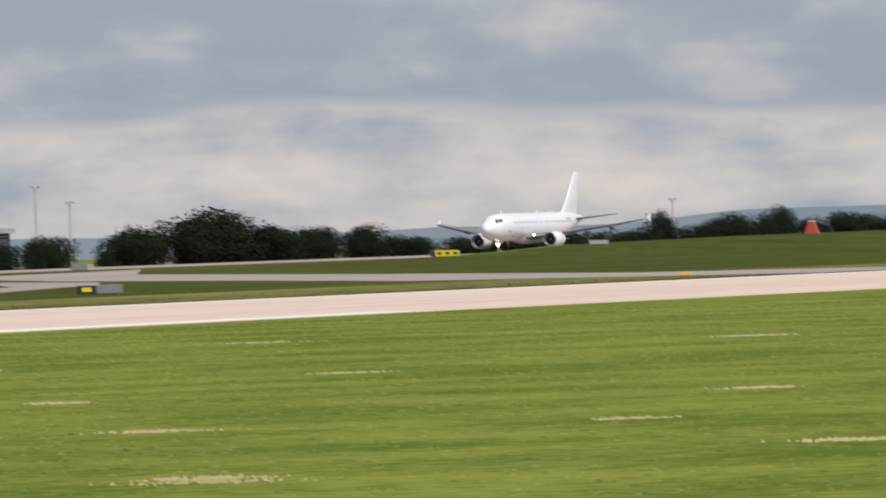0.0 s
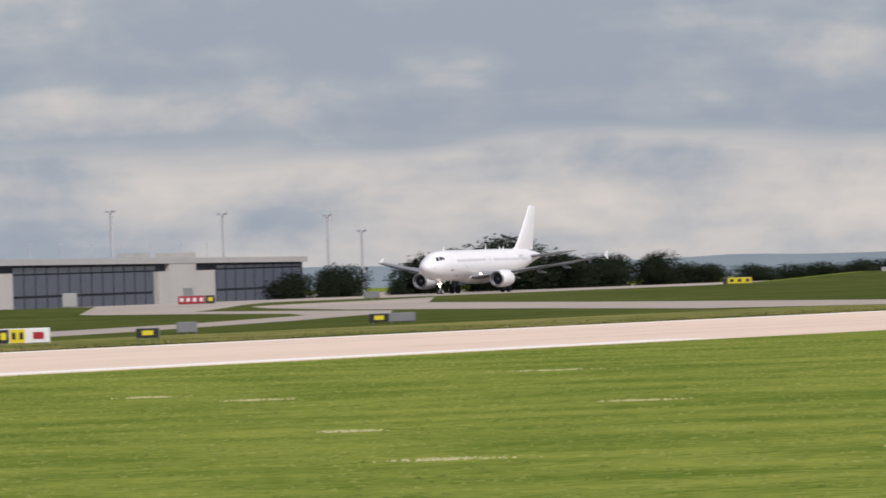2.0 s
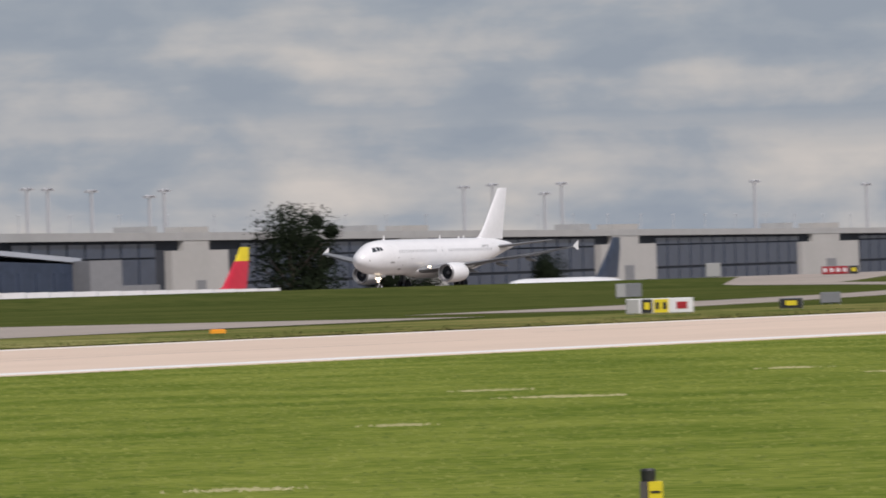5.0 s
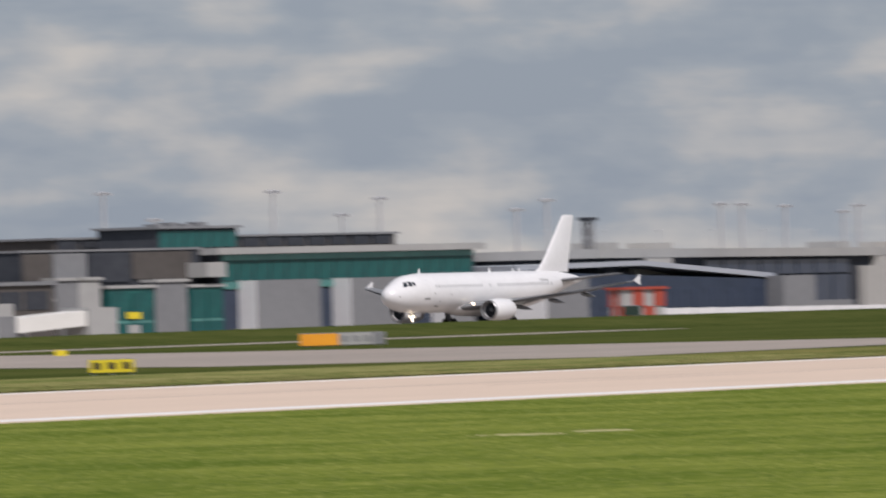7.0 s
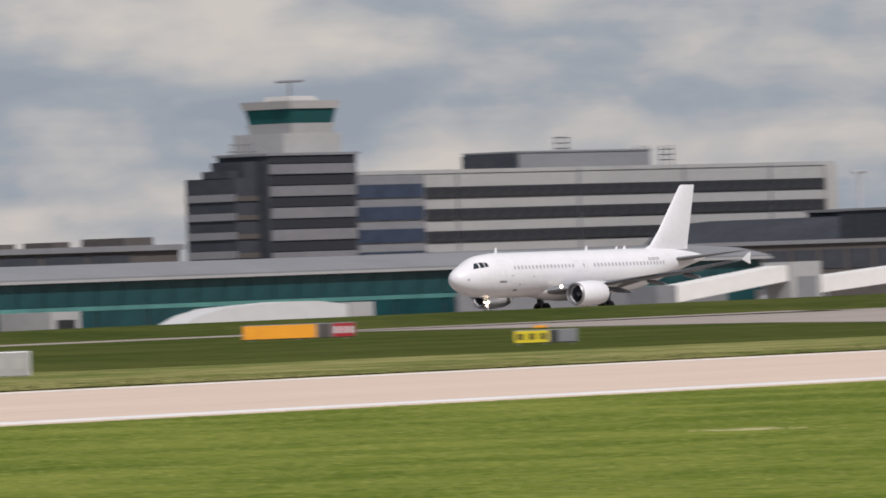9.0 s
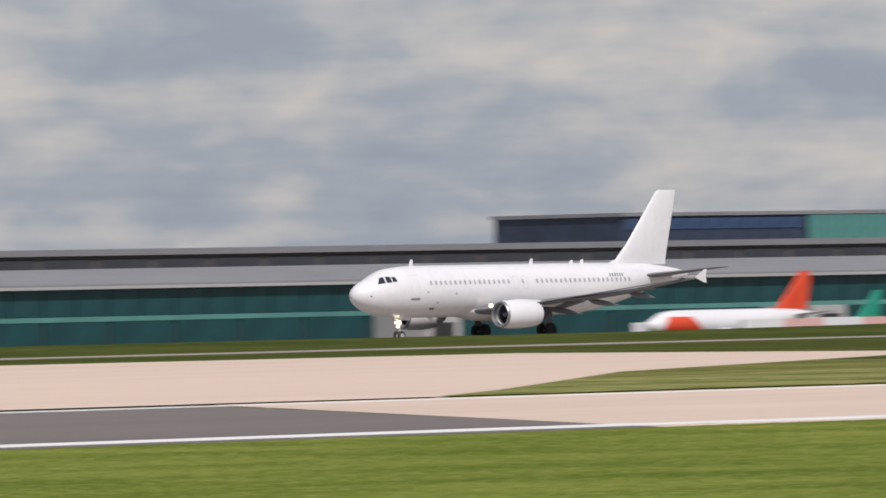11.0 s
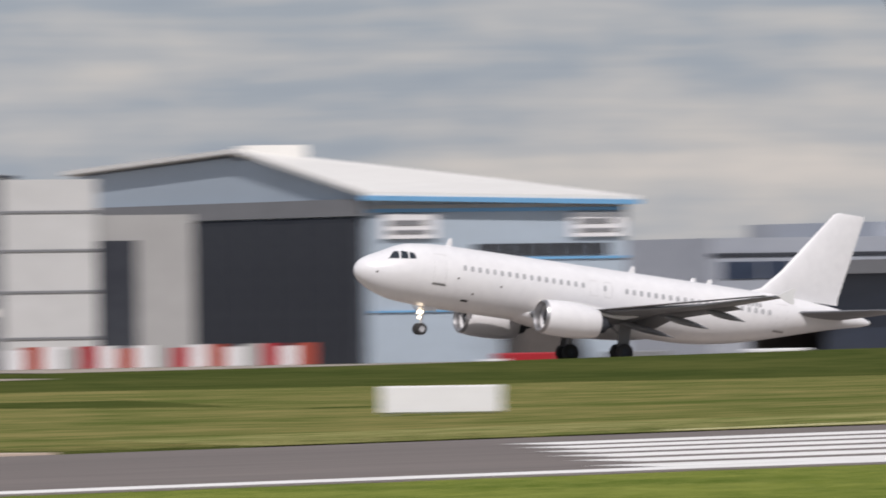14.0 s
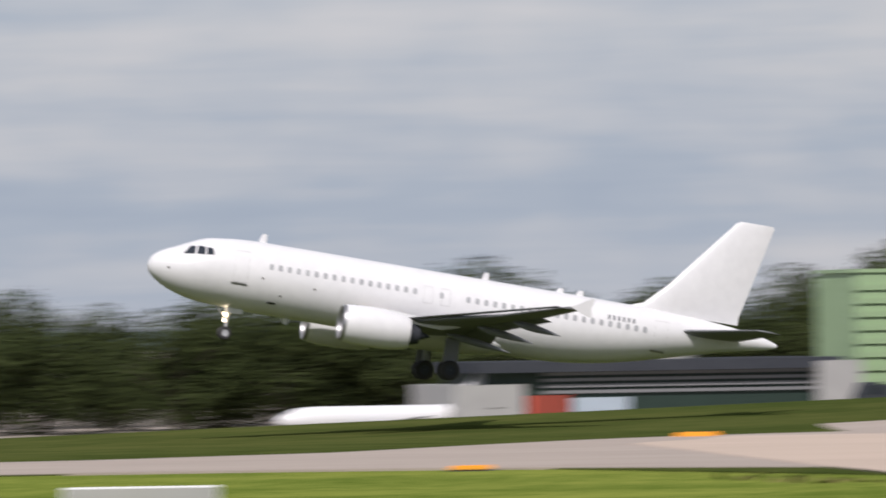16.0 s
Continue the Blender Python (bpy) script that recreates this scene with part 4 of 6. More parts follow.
tube(bm, (981.4, 836, 29.6), (981.4, 836, 31.6), 0.2, 0.15, 8)
tube(bm, (978.6, 836, 31.6), (984.2, 836, 31.75), 0.18, 0.18, 8)
part("radar_scanner", bm, M["clad"], cab, "thin rotating radar bar")
for i in range(5):
    bm = bmesh.new()
    tube(bm, (968.5 + i * 1.1, 836, 21.3), (968.5 + i * 1.1, 836, 23.2 + (i % 2) * 1.2), 0.1, 0.08, 6)
    tube(bm, (967.9 + i * 1.1, 836, 22 + (i % 2)), (969.2 + i * 1.1, 836, 22.1 + (i % 2)), 0.12, 0.12, 6)
    part("roof_aerial", bm, M["clad"], t)

# long green-glazed pier
t = thing("glass_pier", "long green-glazed pier with a grey curved roof", "terminal")
boxes("wall", [(600, 910, 700, 716, G0, 5.0)], M["slate"], t)
bm = bmesh.new()
o = [(699.2, 4.75), (699.2, 5.2), (704, 6.2), (711, 6.7), (718, 6.8), (718, 6.2)]
a = [bm.verts.new((598, y, z)) for y, z in o]
b = [bm.verts.new((911, y, z)) for y, z in o]
bm.faces.new(a), bm.faces.new(b[::-1])
for i in range(len(o)):
    j = (i + 1) % len(o)
    bm.faces.new((a[i], b[i], b[j], a[j]))
part("roof", bm, M["clad"], t, "grey standing-seam roof")
boxes("gutter", [(598, 911, 698.9, 699.25, 4.7, 5.0)], M["pale"], t)
for a, b in ((601, 866), (876, 910)):
    n = int((b - a) / 4.4)
    panes(t, a, b, 700, 2.0, 4.6, n, M["tealdk"], 0.2, 0.25, "upper_pane")
    panes(t, a, b, 700, -3.4, 1.4, n // 2, M["tealdk"], 0.5, 0.25, "lower_pane")
    boxes("transom", [(a, b, 699.7, 700.02, 1.45, 1.95)], M["tealp"], t)
boxes("solid_bay", [(866, 876, 696, 700.1, G0, 4.9)], M["clad"], t, "grey solid bay")
boxes("solid_bay", [(838, 889, 689, 689.6, G0, 1.9)], M["clad"], t, "low grey wall")
for x in (655, 712, 770):
    b = boxes("gate_porch", [(x, x + 5, 692, 700, G0, 1.5)], M["pale"], t, "pale gate porch")
    boxes("porch_door", [(x + 1, x + 4, 691.85, 692.05, -5, 0.6)], M["black"], b)
# sloping passenger bridges
for x0, x1, za, zb in ((869, 893, 1.0, 3.9), (896.5, 924, 1.5, 3.8), (929, 946, 1.6, 3.0)):
    t = thing("passenger_bridge", "white sloping passenger boarding bridge", "boarding bridge", group="boarding bridges")
    bm = bmesh.new()
    prism(bm, [(x0, za - 1.3), (x1, zb - 1.9), (x1, zb), (x0, za + 0.6)], 682, 685.4)
    part("tunnel", bm, M["roofw"], t)
    boxes("rotunda", [(x1 - 1, x1 + 5, 681.5, 686, G0, zb + 0.3)], M["pale"], t)
    boxes("cab", [(x0 - 3.4, x0 + 0.4, 681.4, 686, za - 2.2, za + 0.9)], M["clad"], t)
    for x in (x0 + 4, x1 - 5):
        boxes("support_leg", [(x, x + 0.8, 683, 684, G0, za)], M["pole"], t)
t = thing("boarding_tunnel", "low white covered boarding tunnel", "boarding bridge")
bm = bmesh.new()
prism(bm, [(774.2, -4.5), (802.3, -4.5), (802.3, 1.2), (797.3, 1.7), (792.3, 1.75), (781.2, 1.3), (777.2, 0.6), (774.2, -0.4)], 676, 680)
part("tunnel", bm, M["sheet"], t)
boxes("cab", [(802.3, 806.3, 675.5, 680.5, -4.5, 1.4)], M["pale"], t)
repeat("support_leg", [(778.2, 779.2, 677, 678, G0, -4.45), (799.3, 800.3, 677, 678, G0, -4.45)], M["pole"], t)

# decked car park, and glass blocks behind
t = hall("multistorey_deck", "long low concrete deck with dark boxes as its shaded open levels", 610, 870, 760, 790, 8.4, M["brown"], M["clad"], 0.5, 0.7)
# slate and black boxes stand for the shade inside the open levels
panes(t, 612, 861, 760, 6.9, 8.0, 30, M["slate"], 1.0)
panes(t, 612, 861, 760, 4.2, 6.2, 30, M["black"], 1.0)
boxes("stair_core", [(803.5, 806.8, 757, 760.1, G0, 9.6)], M["pale"], t)
boxes("stair_core", [(821, 830.5, 757, 760.1, G0, 8.1)], M["pale"], t)
boxes("dark_plant", [(863, 868.5, 763, 770, 9.0, 10.1)], M["brown"], t)
repeat("deck_bump", [(815, 819, 763, 768, 9.1, 9.6), (836, 843, 763, 768, 9.1, 9.7), (850, 853, 763, 768, 9.1, 9.8)], M["brown"], t)
t = hall("glass_office", "blue and green glazed office building", 889, 959.5, 900, 925, 13.4, M["navy"], M["clad"], 0.4, 0.5)
panes(t, 889.5, 924, 900, 11.6, 13.1, 9, M["bluegl"], 0.3)
panes(t, 889.5, 924, 900, 9.0, 11.2, 9, M["navy"], 0.3)
panes(t, 925, 950.5, 899.8, 9.0, 13.3, 8, M["tealp"], 0.15)
panes(t, 951, 959, 900, 10.5, 13.2, 3, M["bluegl"], 0.2)
t = hall("white_block", "plain pale clad block", 955, 972, 893, 896.5, 14.5, M["sheet"], M["clad"], 0.2, 0.3)
for x in (959, 963.5, 968):
    boxes("panel_joint", [(x, x + 0.15, 892.85, 893.02, -5, 14.4)], M["clad"], t)

# dark pier, hotel block and concrete mast
t = thing("domestic_pier", "long low concrete pier over shaded dark glazing", "terminal")
boxes("wall", [(395, 600, 702, 722, G0, 5)], M["navy"], t)
boxes("roof_slab", [(393, 602, 698, 724, 4.9, 6.1)], M["clad"], t, "stained concrete roof slab")
boxes("floor_slab", [(393, 602, 699.5, 702.1, 0.9, 1.7)], M["clad"], t)
panes(t, 450, 600, 702, 1.9, 4.7, 24, M["band"], 0.6, 0.2)
for i in range(16):
    x = 462 + i * 8.6
    boxes("low_panel", [(x, x + 4.8, 701.6, 702.05, -1.6, 0.8)], M["cream"] if i % 3 else M["clad"], t, "cream panel")
boxes("teal_panel", [(500, 505, 701.5, 701.8, 2.2, 4.2)], M["teal"], t)
boxes("plant_room", [(487, 494, 708, 716, 6.1, 7.4)], M["slate"], t, "dark rooftop plant room")
boxes("plant_room", [(540, 546, 708, 716, 6.1, 6.9)], M["bandg"], t, "grey rooftop plant room")
repeat("column", [(396 + i * 12, 397 + i * 12, 701.2, 702, G0, 4.9) for i in range(17)], M["brown"], t)
t = hall("hotel_block", "dark blue ribbon-windowed hotel block", 761, 816, 950, 975, 13.4, M["slate"], M["clad"], 0.5, 0.5)
for z in (12.2, 10.3, 8.4, 6.5):
    panes(t, 761.5, 815.5, 950, z - 1.1, z, 16, M["navy"], 0.2)
    boxes("pale_band", [(761.2, 815.8, 949.8, 950.02, z + 0.15, z + 0.6)], M["clad"], t)
boxes("roof_sign_frame", [(788, 800, 955, 956, 13.9, 15.4)], M["clad"], t)
t = hall("low_office", "low dark glazed office", 739.5, 749.8, 948, 954, 10.8, M["navy"], M["clad"], 0.3, 0.4)
panes(t, 740, 749.5, 948, 7.5, 10.2, 4, M["band"], 0.4)
t = thing("concrete_mast", "square grey concrete mast", "mast")
boxes("shaft", [(750.2, 753.9, 946, 947.6, G0, 17.3)], M["clad"], t)
boxes("cap", [(749.8, 754.3, 945.7, 947.9, 17.3, 18.1)], M["slate"], t)
t = hall("white_terminal_block", "pale clad terminal block with a dark roof", 483, 546, 800, 830, 9.6, M["sheet"], M["slate"], 0.5, 0.5)
panes(t, 484, 526, 800, 6.6, 9.3, 10, M["pale"], 0.25)
boxes("roof_deck", [(498, 540, 806, 826, 10.1, 10.9)], M["slate"], t)
boxes("sign_bar", [(488, 497, 799.8, 800.02, 7.9, 8.6)], M["slate"], t)
t = thing("low_terminal", "grey terminal with a blue glazed band", "terminal")
boxes("wall", [(404, 520, 760, 785, G0, 8.4)], M["bluegrey"], t)
boxes("wall_line", [(404, 520, 759.85, 760.02, 6.7, 7.0)], M["slate"], t)
boxes("upper_wall", [(424, 520, 764, 790, 8.4, 9.8)], M["bluegrey"], t)
panes(t, 405, 519, 760, 4.6, 6.2, 26, M["navy"], 0.3)
panes(t, 405, 519, 760, 1.4, 3.2, 20, M["slate"], 1.0)
repeat("roof_unit", [(436, 449, 770, 778, 9.8, 11.0), (455, 463, 770, 776, 9.8, 10.5), (466, 474, 770, 776, 9.8, 10.6)], M["slate"], t)
t = thing("entrance_canopy", "dark curved canopy on slim columns", "canopy")
bm = bmesh.new()
prism(bm, [(392, 1.0), (412, 2.4), (424, 2.0), (440, 0.4), (440, 0.0), (424, 1.5), (412, 1.9), (392, 0.4)], 720, 745)
part("canopy_roof", bm, M["slate"], t)
repeat("canopy_column", [(396 + i * 8, 396.6 + i * 8, 721, 721.6, G0, 1.0) for i in range(6)], M["clad"], t)
boxes("canopy_wall", [(395, 438, 735, 736, G0, 0.2)], M["brown"], t)

# new control tower
t = thing("control_tower", "tall concrete control tower with a dark flared cab", "tower", (566.5, 1000, 0))
bm = bmesh.new()
lathe(bm, [(G0, 5.2), (-2, 4.9), (20, 4.5), (33, 4.5), (33, 0.1)], "z", 32)
shaft = part("shaft", bm, M["concrete"], t, "pale round concrete shaft", True)
bm = bmesh.new()
lathe(bm, [(32.8, 0.1), (32.8, 5.0), (34.5, 5.9), (38.6, 8.0), (39.4, 8.6), (40.2, 8.7), (40.2, 0.1)], "z", 24)
cab = part("cab_underside", bm, M["slate"], t, "dark flared cab underside")
bm = bmesh.new()
lathe(bm, [(40.2, 8.0), (41.6, 8.2), (41.6, 9.3), (42.1, 9.4), (42.1, 8.0)], "z", 24)
part("walkway", bm, M["clad"], cab, "pale walkway ring")
bm = bmesh.new()
lathe(bm, [(42.1, 7.8), (45.5, 7.0), (46.5, 6.8), (46.5, 0.1)], "z", 24)
part("cab_glazing", bm, M["navy"], cab, "dark cab glazing")
bm = bmesh.new()
lathe(bm, [(46.5, 7.4), (47.4, 7.2), (48.5, 4), (48.5, 0.1)], "z", 24)
part("cab_roof", bm, M["clad"], cab)

# blue hangar: gable with the great door to one side, long blue wall to the other
t = thing("blue_hangar", "pale blue hangar with a great grey door", "hangar")
bm = bmesh.new()
o = [(680, G0), (680, 11.6), (704, 15.4), (738, 14.2), (738, G0)]
a = [bm.verts.new((330, y, z)) for y, z in o]
b = [bm.verts.new((353.6, y, z)) for y, z in ((680, G0), (680, 11.0), (704, 12.6), (738, 11.4), (738, G0))]
bm.faces.new(a), bm.faces.new(b[::-1])
for i in range(5):
    bm.faces.new((a[i], b[i], b[(i + 1) % 5], a[(i + 1) % 5]))
body = part("hangar_wall", bm, M["blue"], t, "pale blue profiled wall")
bm = bmesh.new()
for p, q in (((679, 11.7), (704, 15.7)), ((704, 15.7), (739, 14.4))):
    v = [bm.verts.new((x, y, z + dz - fall * (2.7 if y > 690 else 0.55))) for dz in (0, 0.35) for x, fall in ((329.2, 0), (354.2, 1)) for y, z in (p, q)]
    for f in ((0, 1, 3, 2), (4, 6, 7, 5), (0, 2, 6, 4), (1, 5, 7, 3), (0, 4, 5, 1), (2, 3, 7, 6)):
        bm.faces.new([v[i] for i in f])
roof = part("roof", bm, M["roofw"], t, "white sheet roof")
boxes("ridge_cowl", [(330, 335.5, 703, 705, 15.0, 16.3)], M["roofw"], roof)
bm = bmesh.new()
prism(bm, [(329, 11.35), (354.3, 10.8), (354.3, 11.2), (329, 11.75)], 678.8, 679.02)
part("roof_trim", bm, M["bluet"], t, "bright blue verge trim")
boxes("eaves_panel", [(330.2, 353.5, 679.86, 680.02, 10.65, 10.95)], M["pale"], body)
boxes("wall_trim", [(330.2, 353.5, 679.84, 680.02, 10.35, 10.65), (330.2, 353.5, 679.84, 680.02, 6.4, 6.6), (330.2, 353.5, 679.84, 680.02, 2.2, 2.35)], M["bluet"], body)
for x in (331.2, 348.4):
    b = boxes("wall_sign", [(x, x + 4.8, 679.7, 679.9, 8.2, 10.2)], M["white"], body, "white company signboard")
    boxes("sign_bar", [(x + 0.5, x + 3.8, 679.62, 679.72, 9.3, 9.7), (x + 0.5, x + 4.2, 679.62, 679.72, 8.6, 8.9)], M["clad"], b)
panes(body, 339.5, 352, 680, 6.7, 7.7, 8, M["band"], 0.15)
repeat("profile_rib", [(331 + i * 1.3, 331.1 + i * 1.3, 679.9, 680.03, -5, 10.3) for i in range(17)], M["blue"], body)
door = boxes("hangar_door", [(329.6, 330.05, 681, 714, G0, 10.0)], M["slate"], t, "great dark grey sliding door")
repeat("door_leaf", [(329.4, 329.7, 681.3 + i * 5.5, 686.5 + i * 5.5, G0 + 0.3, 9.6) for i in range(6)], M["slate"], door)
boxes("door_head", [(329.5, 330.05, 680.5, 737, 10.1, 11.5)], M["clad"], t, "grey door head")
boxes("side_panel", [(329.3, 330.05, 715, 737, G0, 10.0)], M["pale"], t, "pale side panel")
t = thing("porch", "small door porch on the hangar wall", "porch")
boxes("porch_roof", [(340.5, 348, 675, 680.2, 3.3, 3.7)], M["white"], t)
boxes("porch_wall", [(342, 347, 676.5, 679.8, G0, 3.3)], M["brown"], t)

# stepped pale hangar
t = thing("stepped_hangar", "pale grey hangar of stepped shallow gables", "hangar")


def gable(y, depth, pts, z_band):
    bm = bmesh.new()
    prism(bm, [(pts[0][0], G0), *pts, (pts[-1][0], G0)][::-1], y, y + depth)
    g = part("gable_wall", bm, M["sheet"], t, "pale grey profiled gable")
    bm = bmesh.new()
    for (xa, za), (xb, zb) in zip(pts, pts[1:]):
        prism(bm, [(xa, za), (xb, zb), (xb, zb + 0.2), (xa, za + 0.2)], y - 0.3, y + 0.1)
    part("verge_flashing", bm, M["slate"], g, "dark roof verge")
    bm = bmesh.new()
    for (xa, za), (xb, zb) in zip(pts, pts[1:]):
        prism(bm, [(xa, za), (xb, zb), (xb, zb + 0.25), (xa, za + 0.25)], y + 0.1, y + depth)
    part("gable_roof", bm, M["pale"], g, "grey sheet roof")
    w = (pts[-1][0] - pts[0][0] - 2) / 12
    for i in range(12):
        x = pts[0][0] + 1 + i * w
        z = float(np.interp(x, [p[0] for p in pts], [p[1] for p in pts]))
        boxes("wall_sheet", [(x, x + w - 0.12, y - 0.05, y + 0.02, z - 4.5, z - 0.2)], M["sheet"] if i % 3 else M["sheetb"], g)
    for z in z_band:
        boxes("cladding_joint", [(pts[0][0] + 1, pts[-1][0], y - 0.1, y + 0.02, z, z + 0.16)], M["slate"], g)
    return g


gable(676, 10, [(240, 12.3), (266, 15.1), (297, 13.3)], (12.0,))
g = gable(666, 10, [(233, 9.8), (256, 12.2), (297, 10.6)], (7.5,))
gable(660, 6, [(238, 8.5), (253.5, 9.1), (267, 8.75)], (7.3,))
b = boxes("glazed_strip", [(239, 296.5, 659.6, 666.02, 4.9, 5.6)], M["green"], t, "dark glazed strip")
boxes("end_bay", [(288.5, 296.6, 659.5, 676, G0, 13.0)], M["sheet"], t, "pale end bay")
boxes("front_wall", [(262, 296.4, 659.8, 666, G0, 10.2)], M["sheet"], t)
boxes("rear_hall", [(262, 296, 686, 700, G0, 11.5)], M["clad"], t)
repeat("bay_line", [(288.6, 296.6, 659.4, 659.52, z, z + 0.18) for z in (0.6, 4.2, 7.4, 10.4)], M["clad"], t)
boxes("bay_joint", [(287.6, 288.5, 659.3, 661, G0, 13.0)], M["clad"], t, "grey downpipe recess")
repeat("panel_seam", [(263 + i * 3.2, 263.12 + i * 3.2, 659.72, 659.82, -5, 10) for i in range(8)], M["clad"], t)
# solid dark block in place of the shaded opening under the canopy
boxes("loading_bay", [(258, 284, 658, 660, -1.8, 2.4), ], M["slate"], t, "dark block standing for the shaded loading bay")
boxes("bay_canopy", [(255, 286, 655, 660, 2.4, 3.0)], M["roofw"], t)
boxes("low_store", [(297, 306, 662, 676, G0, 10.2)], M["pale"], t, "grey lower store")
boxes("store_front", [(297.5, 301, 661.8, 662.05, G0, 8.2)], M["slate"], t, "dark store door")
repeat("vent", [(271, 276, 659.6, 659.85, 8.0, 8.6), (280, 283, 659.6, 659.85, 6.3, 6.8)], M["clad"], t)

# white shed with an open end
t = thing("white_shed", "white sheet-clad shed with an open dark bay", "shed")
bm = bmesh.new()
prism(bm, [(219, 2.7), (251, 2.7), (251, 3.0), (247, 4.6), (243, 5.8), (219, 5.9)], 622, 640)
part("roof", bm, M["roofw"], t, "pale curved roof")
boxes("side_wall", [(236, 251, 622.2, 639, G0, 2.75)], M["roofw"], t, "white wall")
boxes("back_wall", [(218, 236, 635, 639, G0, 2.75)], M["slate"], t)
boxes("post", [(227, 227.8, 622.3, 623, G0, 2.7)], M["clad"], t)
boxes("stored_unit", [(229, 232.5, 626, 630, G0, -1.0)], M["clad"], t)
t = thing("lean_to", "open lean-to with a flat white canopy", "shed")
boxes("canopy", [(247, 262, 628, 640, 2.0, 2.7)], M["roofw"], t)
boxes("back_wall", [(252, 262, 638, 639, G0, 2.0)], M["brown"], t, "brick-red rear wall")
repeat("post", [(252.5 + i * 4.5, 252.9 + i * 4.5, 628.4, 628.8, G0, 2.0) for i in range(3)], M["clad"], t)

# green blast screen
t = thing("blast_screen", "tall dark green corrugated blast screen", "screen")
for i, (xa, xb) in enumerate(((190, 226.5), (158.6, 187))):
    z = 7.7 if i == 0 else 7.0
    for k in range(34):
        bm = bmesh.new()
        z0 = -4.6 + k * (z + 4.6) / 34
        prism(bm, [(xa, z0), (xb, z0 + (0.25 if i == 0 else 0.3)), (xb, z0 + 0.62), (xa, z0 + 0.37)], 620 - (0.06 if k % 2 else 0), 621)
        part("corrugated_sheet", bm, M["green"], t)
    if i:
        for k in range(9):
            x = 160.5 + k * 3.1
            bm = bmesh.new()
            tube(bm, (x - 2.2, 617.2, -4), (x, 619.8, 4.4), 0.16, 0.16, 6)
            part("raking_strut", bm, M["clad"], t, "raking steel strut")
        boxes("walk_rail", [(158.6, 187, 617.8, 618, 0.9, 1.1)], M["clad"], t)
boxes("end_post", [(186.6, 190.4, 617, 621, G0, 1.2)], M["clad"], t, "grey concrete block")
boxes("end_post", [(186.8, 190.2, 619.4, 621, 1.2, 7.3)], M["dull"], t, "dull grey-green infill")
boxes("end_post", [(226, 229, 619, 622, G0, 3)], M["pale"], t)

# red gable hangar
t = thing("red_hangar", "red-gabled hangar with a white sheet roof", "hangar", (237, 700, 0))
t.rotation_euler = (0, 0, radians(-30))
# in its own space the gable runs back along -x from the near corner and the ridge along y
bm = bmesh.new()
prism(bm, [(0, G0), (0, 8.3), (-25, 14.6), (-40, 8.3), (-40, G0)], 0, 0.4)
gab = part("gable_wall", bm, M["red"], t, "plain red gable")
bm = bmesh.new()
prism(bm, [(-0.3, G0), (-0.3, 8.2), (-25, 14.4), (-39.7, 8.2), (-39.7, G0)], 0.4, 98)
part("hangar_body", bm, M["clad"], t)
bm = bmesh.new()
for (xa, za), (xb, zb) in (((0.8, 8.1), (-25, 14.7)), ((-25, 14.7), (-40.5, 8.1))):
    prism(bm, [(xa, za), (xb, zb), (xb, zb + 0.35), (xa, za + 0.35)], -0.3, 99)
part("roof", bm, M["roofw"], t, "white sheet roof")
for i in range(20):
    y = 4 + i * 4.8
    bm = bmesh.new()
    prism(bm, [(0.8, 8.47), (-25, 15.07), (-25, 15.15), (0.8, 8.55)], y, y + 0.2)
    part("roof_seam", bm, M["pale"], t)
# company name as plain bars
for x0, x1, z0, z1 in ((-33, -30.6, 9.9, 11.6), (-30, -27.6, 9.9, 11.2), (-27, -25, 9.9, 11.7), (-24.4, -21.6, 9.9, 11.6), (-20.6, -18.4, 9.9, 11.1), (-17.8, -15.6, 9.9, 11.1), (-15, -11.6, 9.9, 11.1), (-33, -11.6, 8.2, 9.0)):
    boxes("lettering_bar", [(x0, x1, -0.14, 0.0, z0, z1)], M["white"], gab, "white lettering bar")

# pale green store, dark shed, cabin
t = hall("green_store", "pale green profiled store", 157.8, 163.2, 640, 652, 6.2, M["greenl"], M["greenl"], 0.15, 0.25)
repeat("sheet_rib", [(157.8, 163.2, 639.85, 640.02, -5.5 + i * 0.95, -5.1 + i * 0.95) for i in range(12)], M["greenl"], t)
t = thing("long_shed", "long low dark green shed with louvred sides", "shed")
boxes("wall", [(129, 153.5, 630, 645, G0, -0.4)], M["green"], t)
boxes("roof", [(128, 154.2, 629, 646, -0.4, 0.35)], M["slate"], t, "dark felt roof")
repeat("louvre", [(133, 153, 629.8, 630.02, -1.9 + i * 0.42, -1.68 + i * 0.42) for i in range(4)], M["clad"], t)
boxes("end_wall", [(126.6, 131.5, 629.5, 645, G0, -1.2)], M["pale"], t, "pale end wall")
boxes("end_pillar", [(152.2, 155.2, 628.2, 629.6, G0, 0.1)], M["pale"], t, "white end pillar")
repeat("door", [(131.8, 133.2, 629.6, 630.05, G0, -2.0), (133.6, 134.6, 629.6, 630.05, G0, -2.0)], M["hutred"], t)
boxes("door", [(135, 139, 629.7, 630.05, G0, -2.2)], M["blue"], t, "blue-grey door")
t = thing("water_tank", "pale round rooftop tank", "tank", (143.6, 637, 0))
bm = bmesh.new()
lathe(bm, [(0.35, 0.05), (0.35, 1.7), (1.5, 1.7), (1.7, 1.9), (1.9, 1.8), (1.95, 0.05)], "z", 20)
part("tank_body", bm, M["pale"], t, smooth=True)


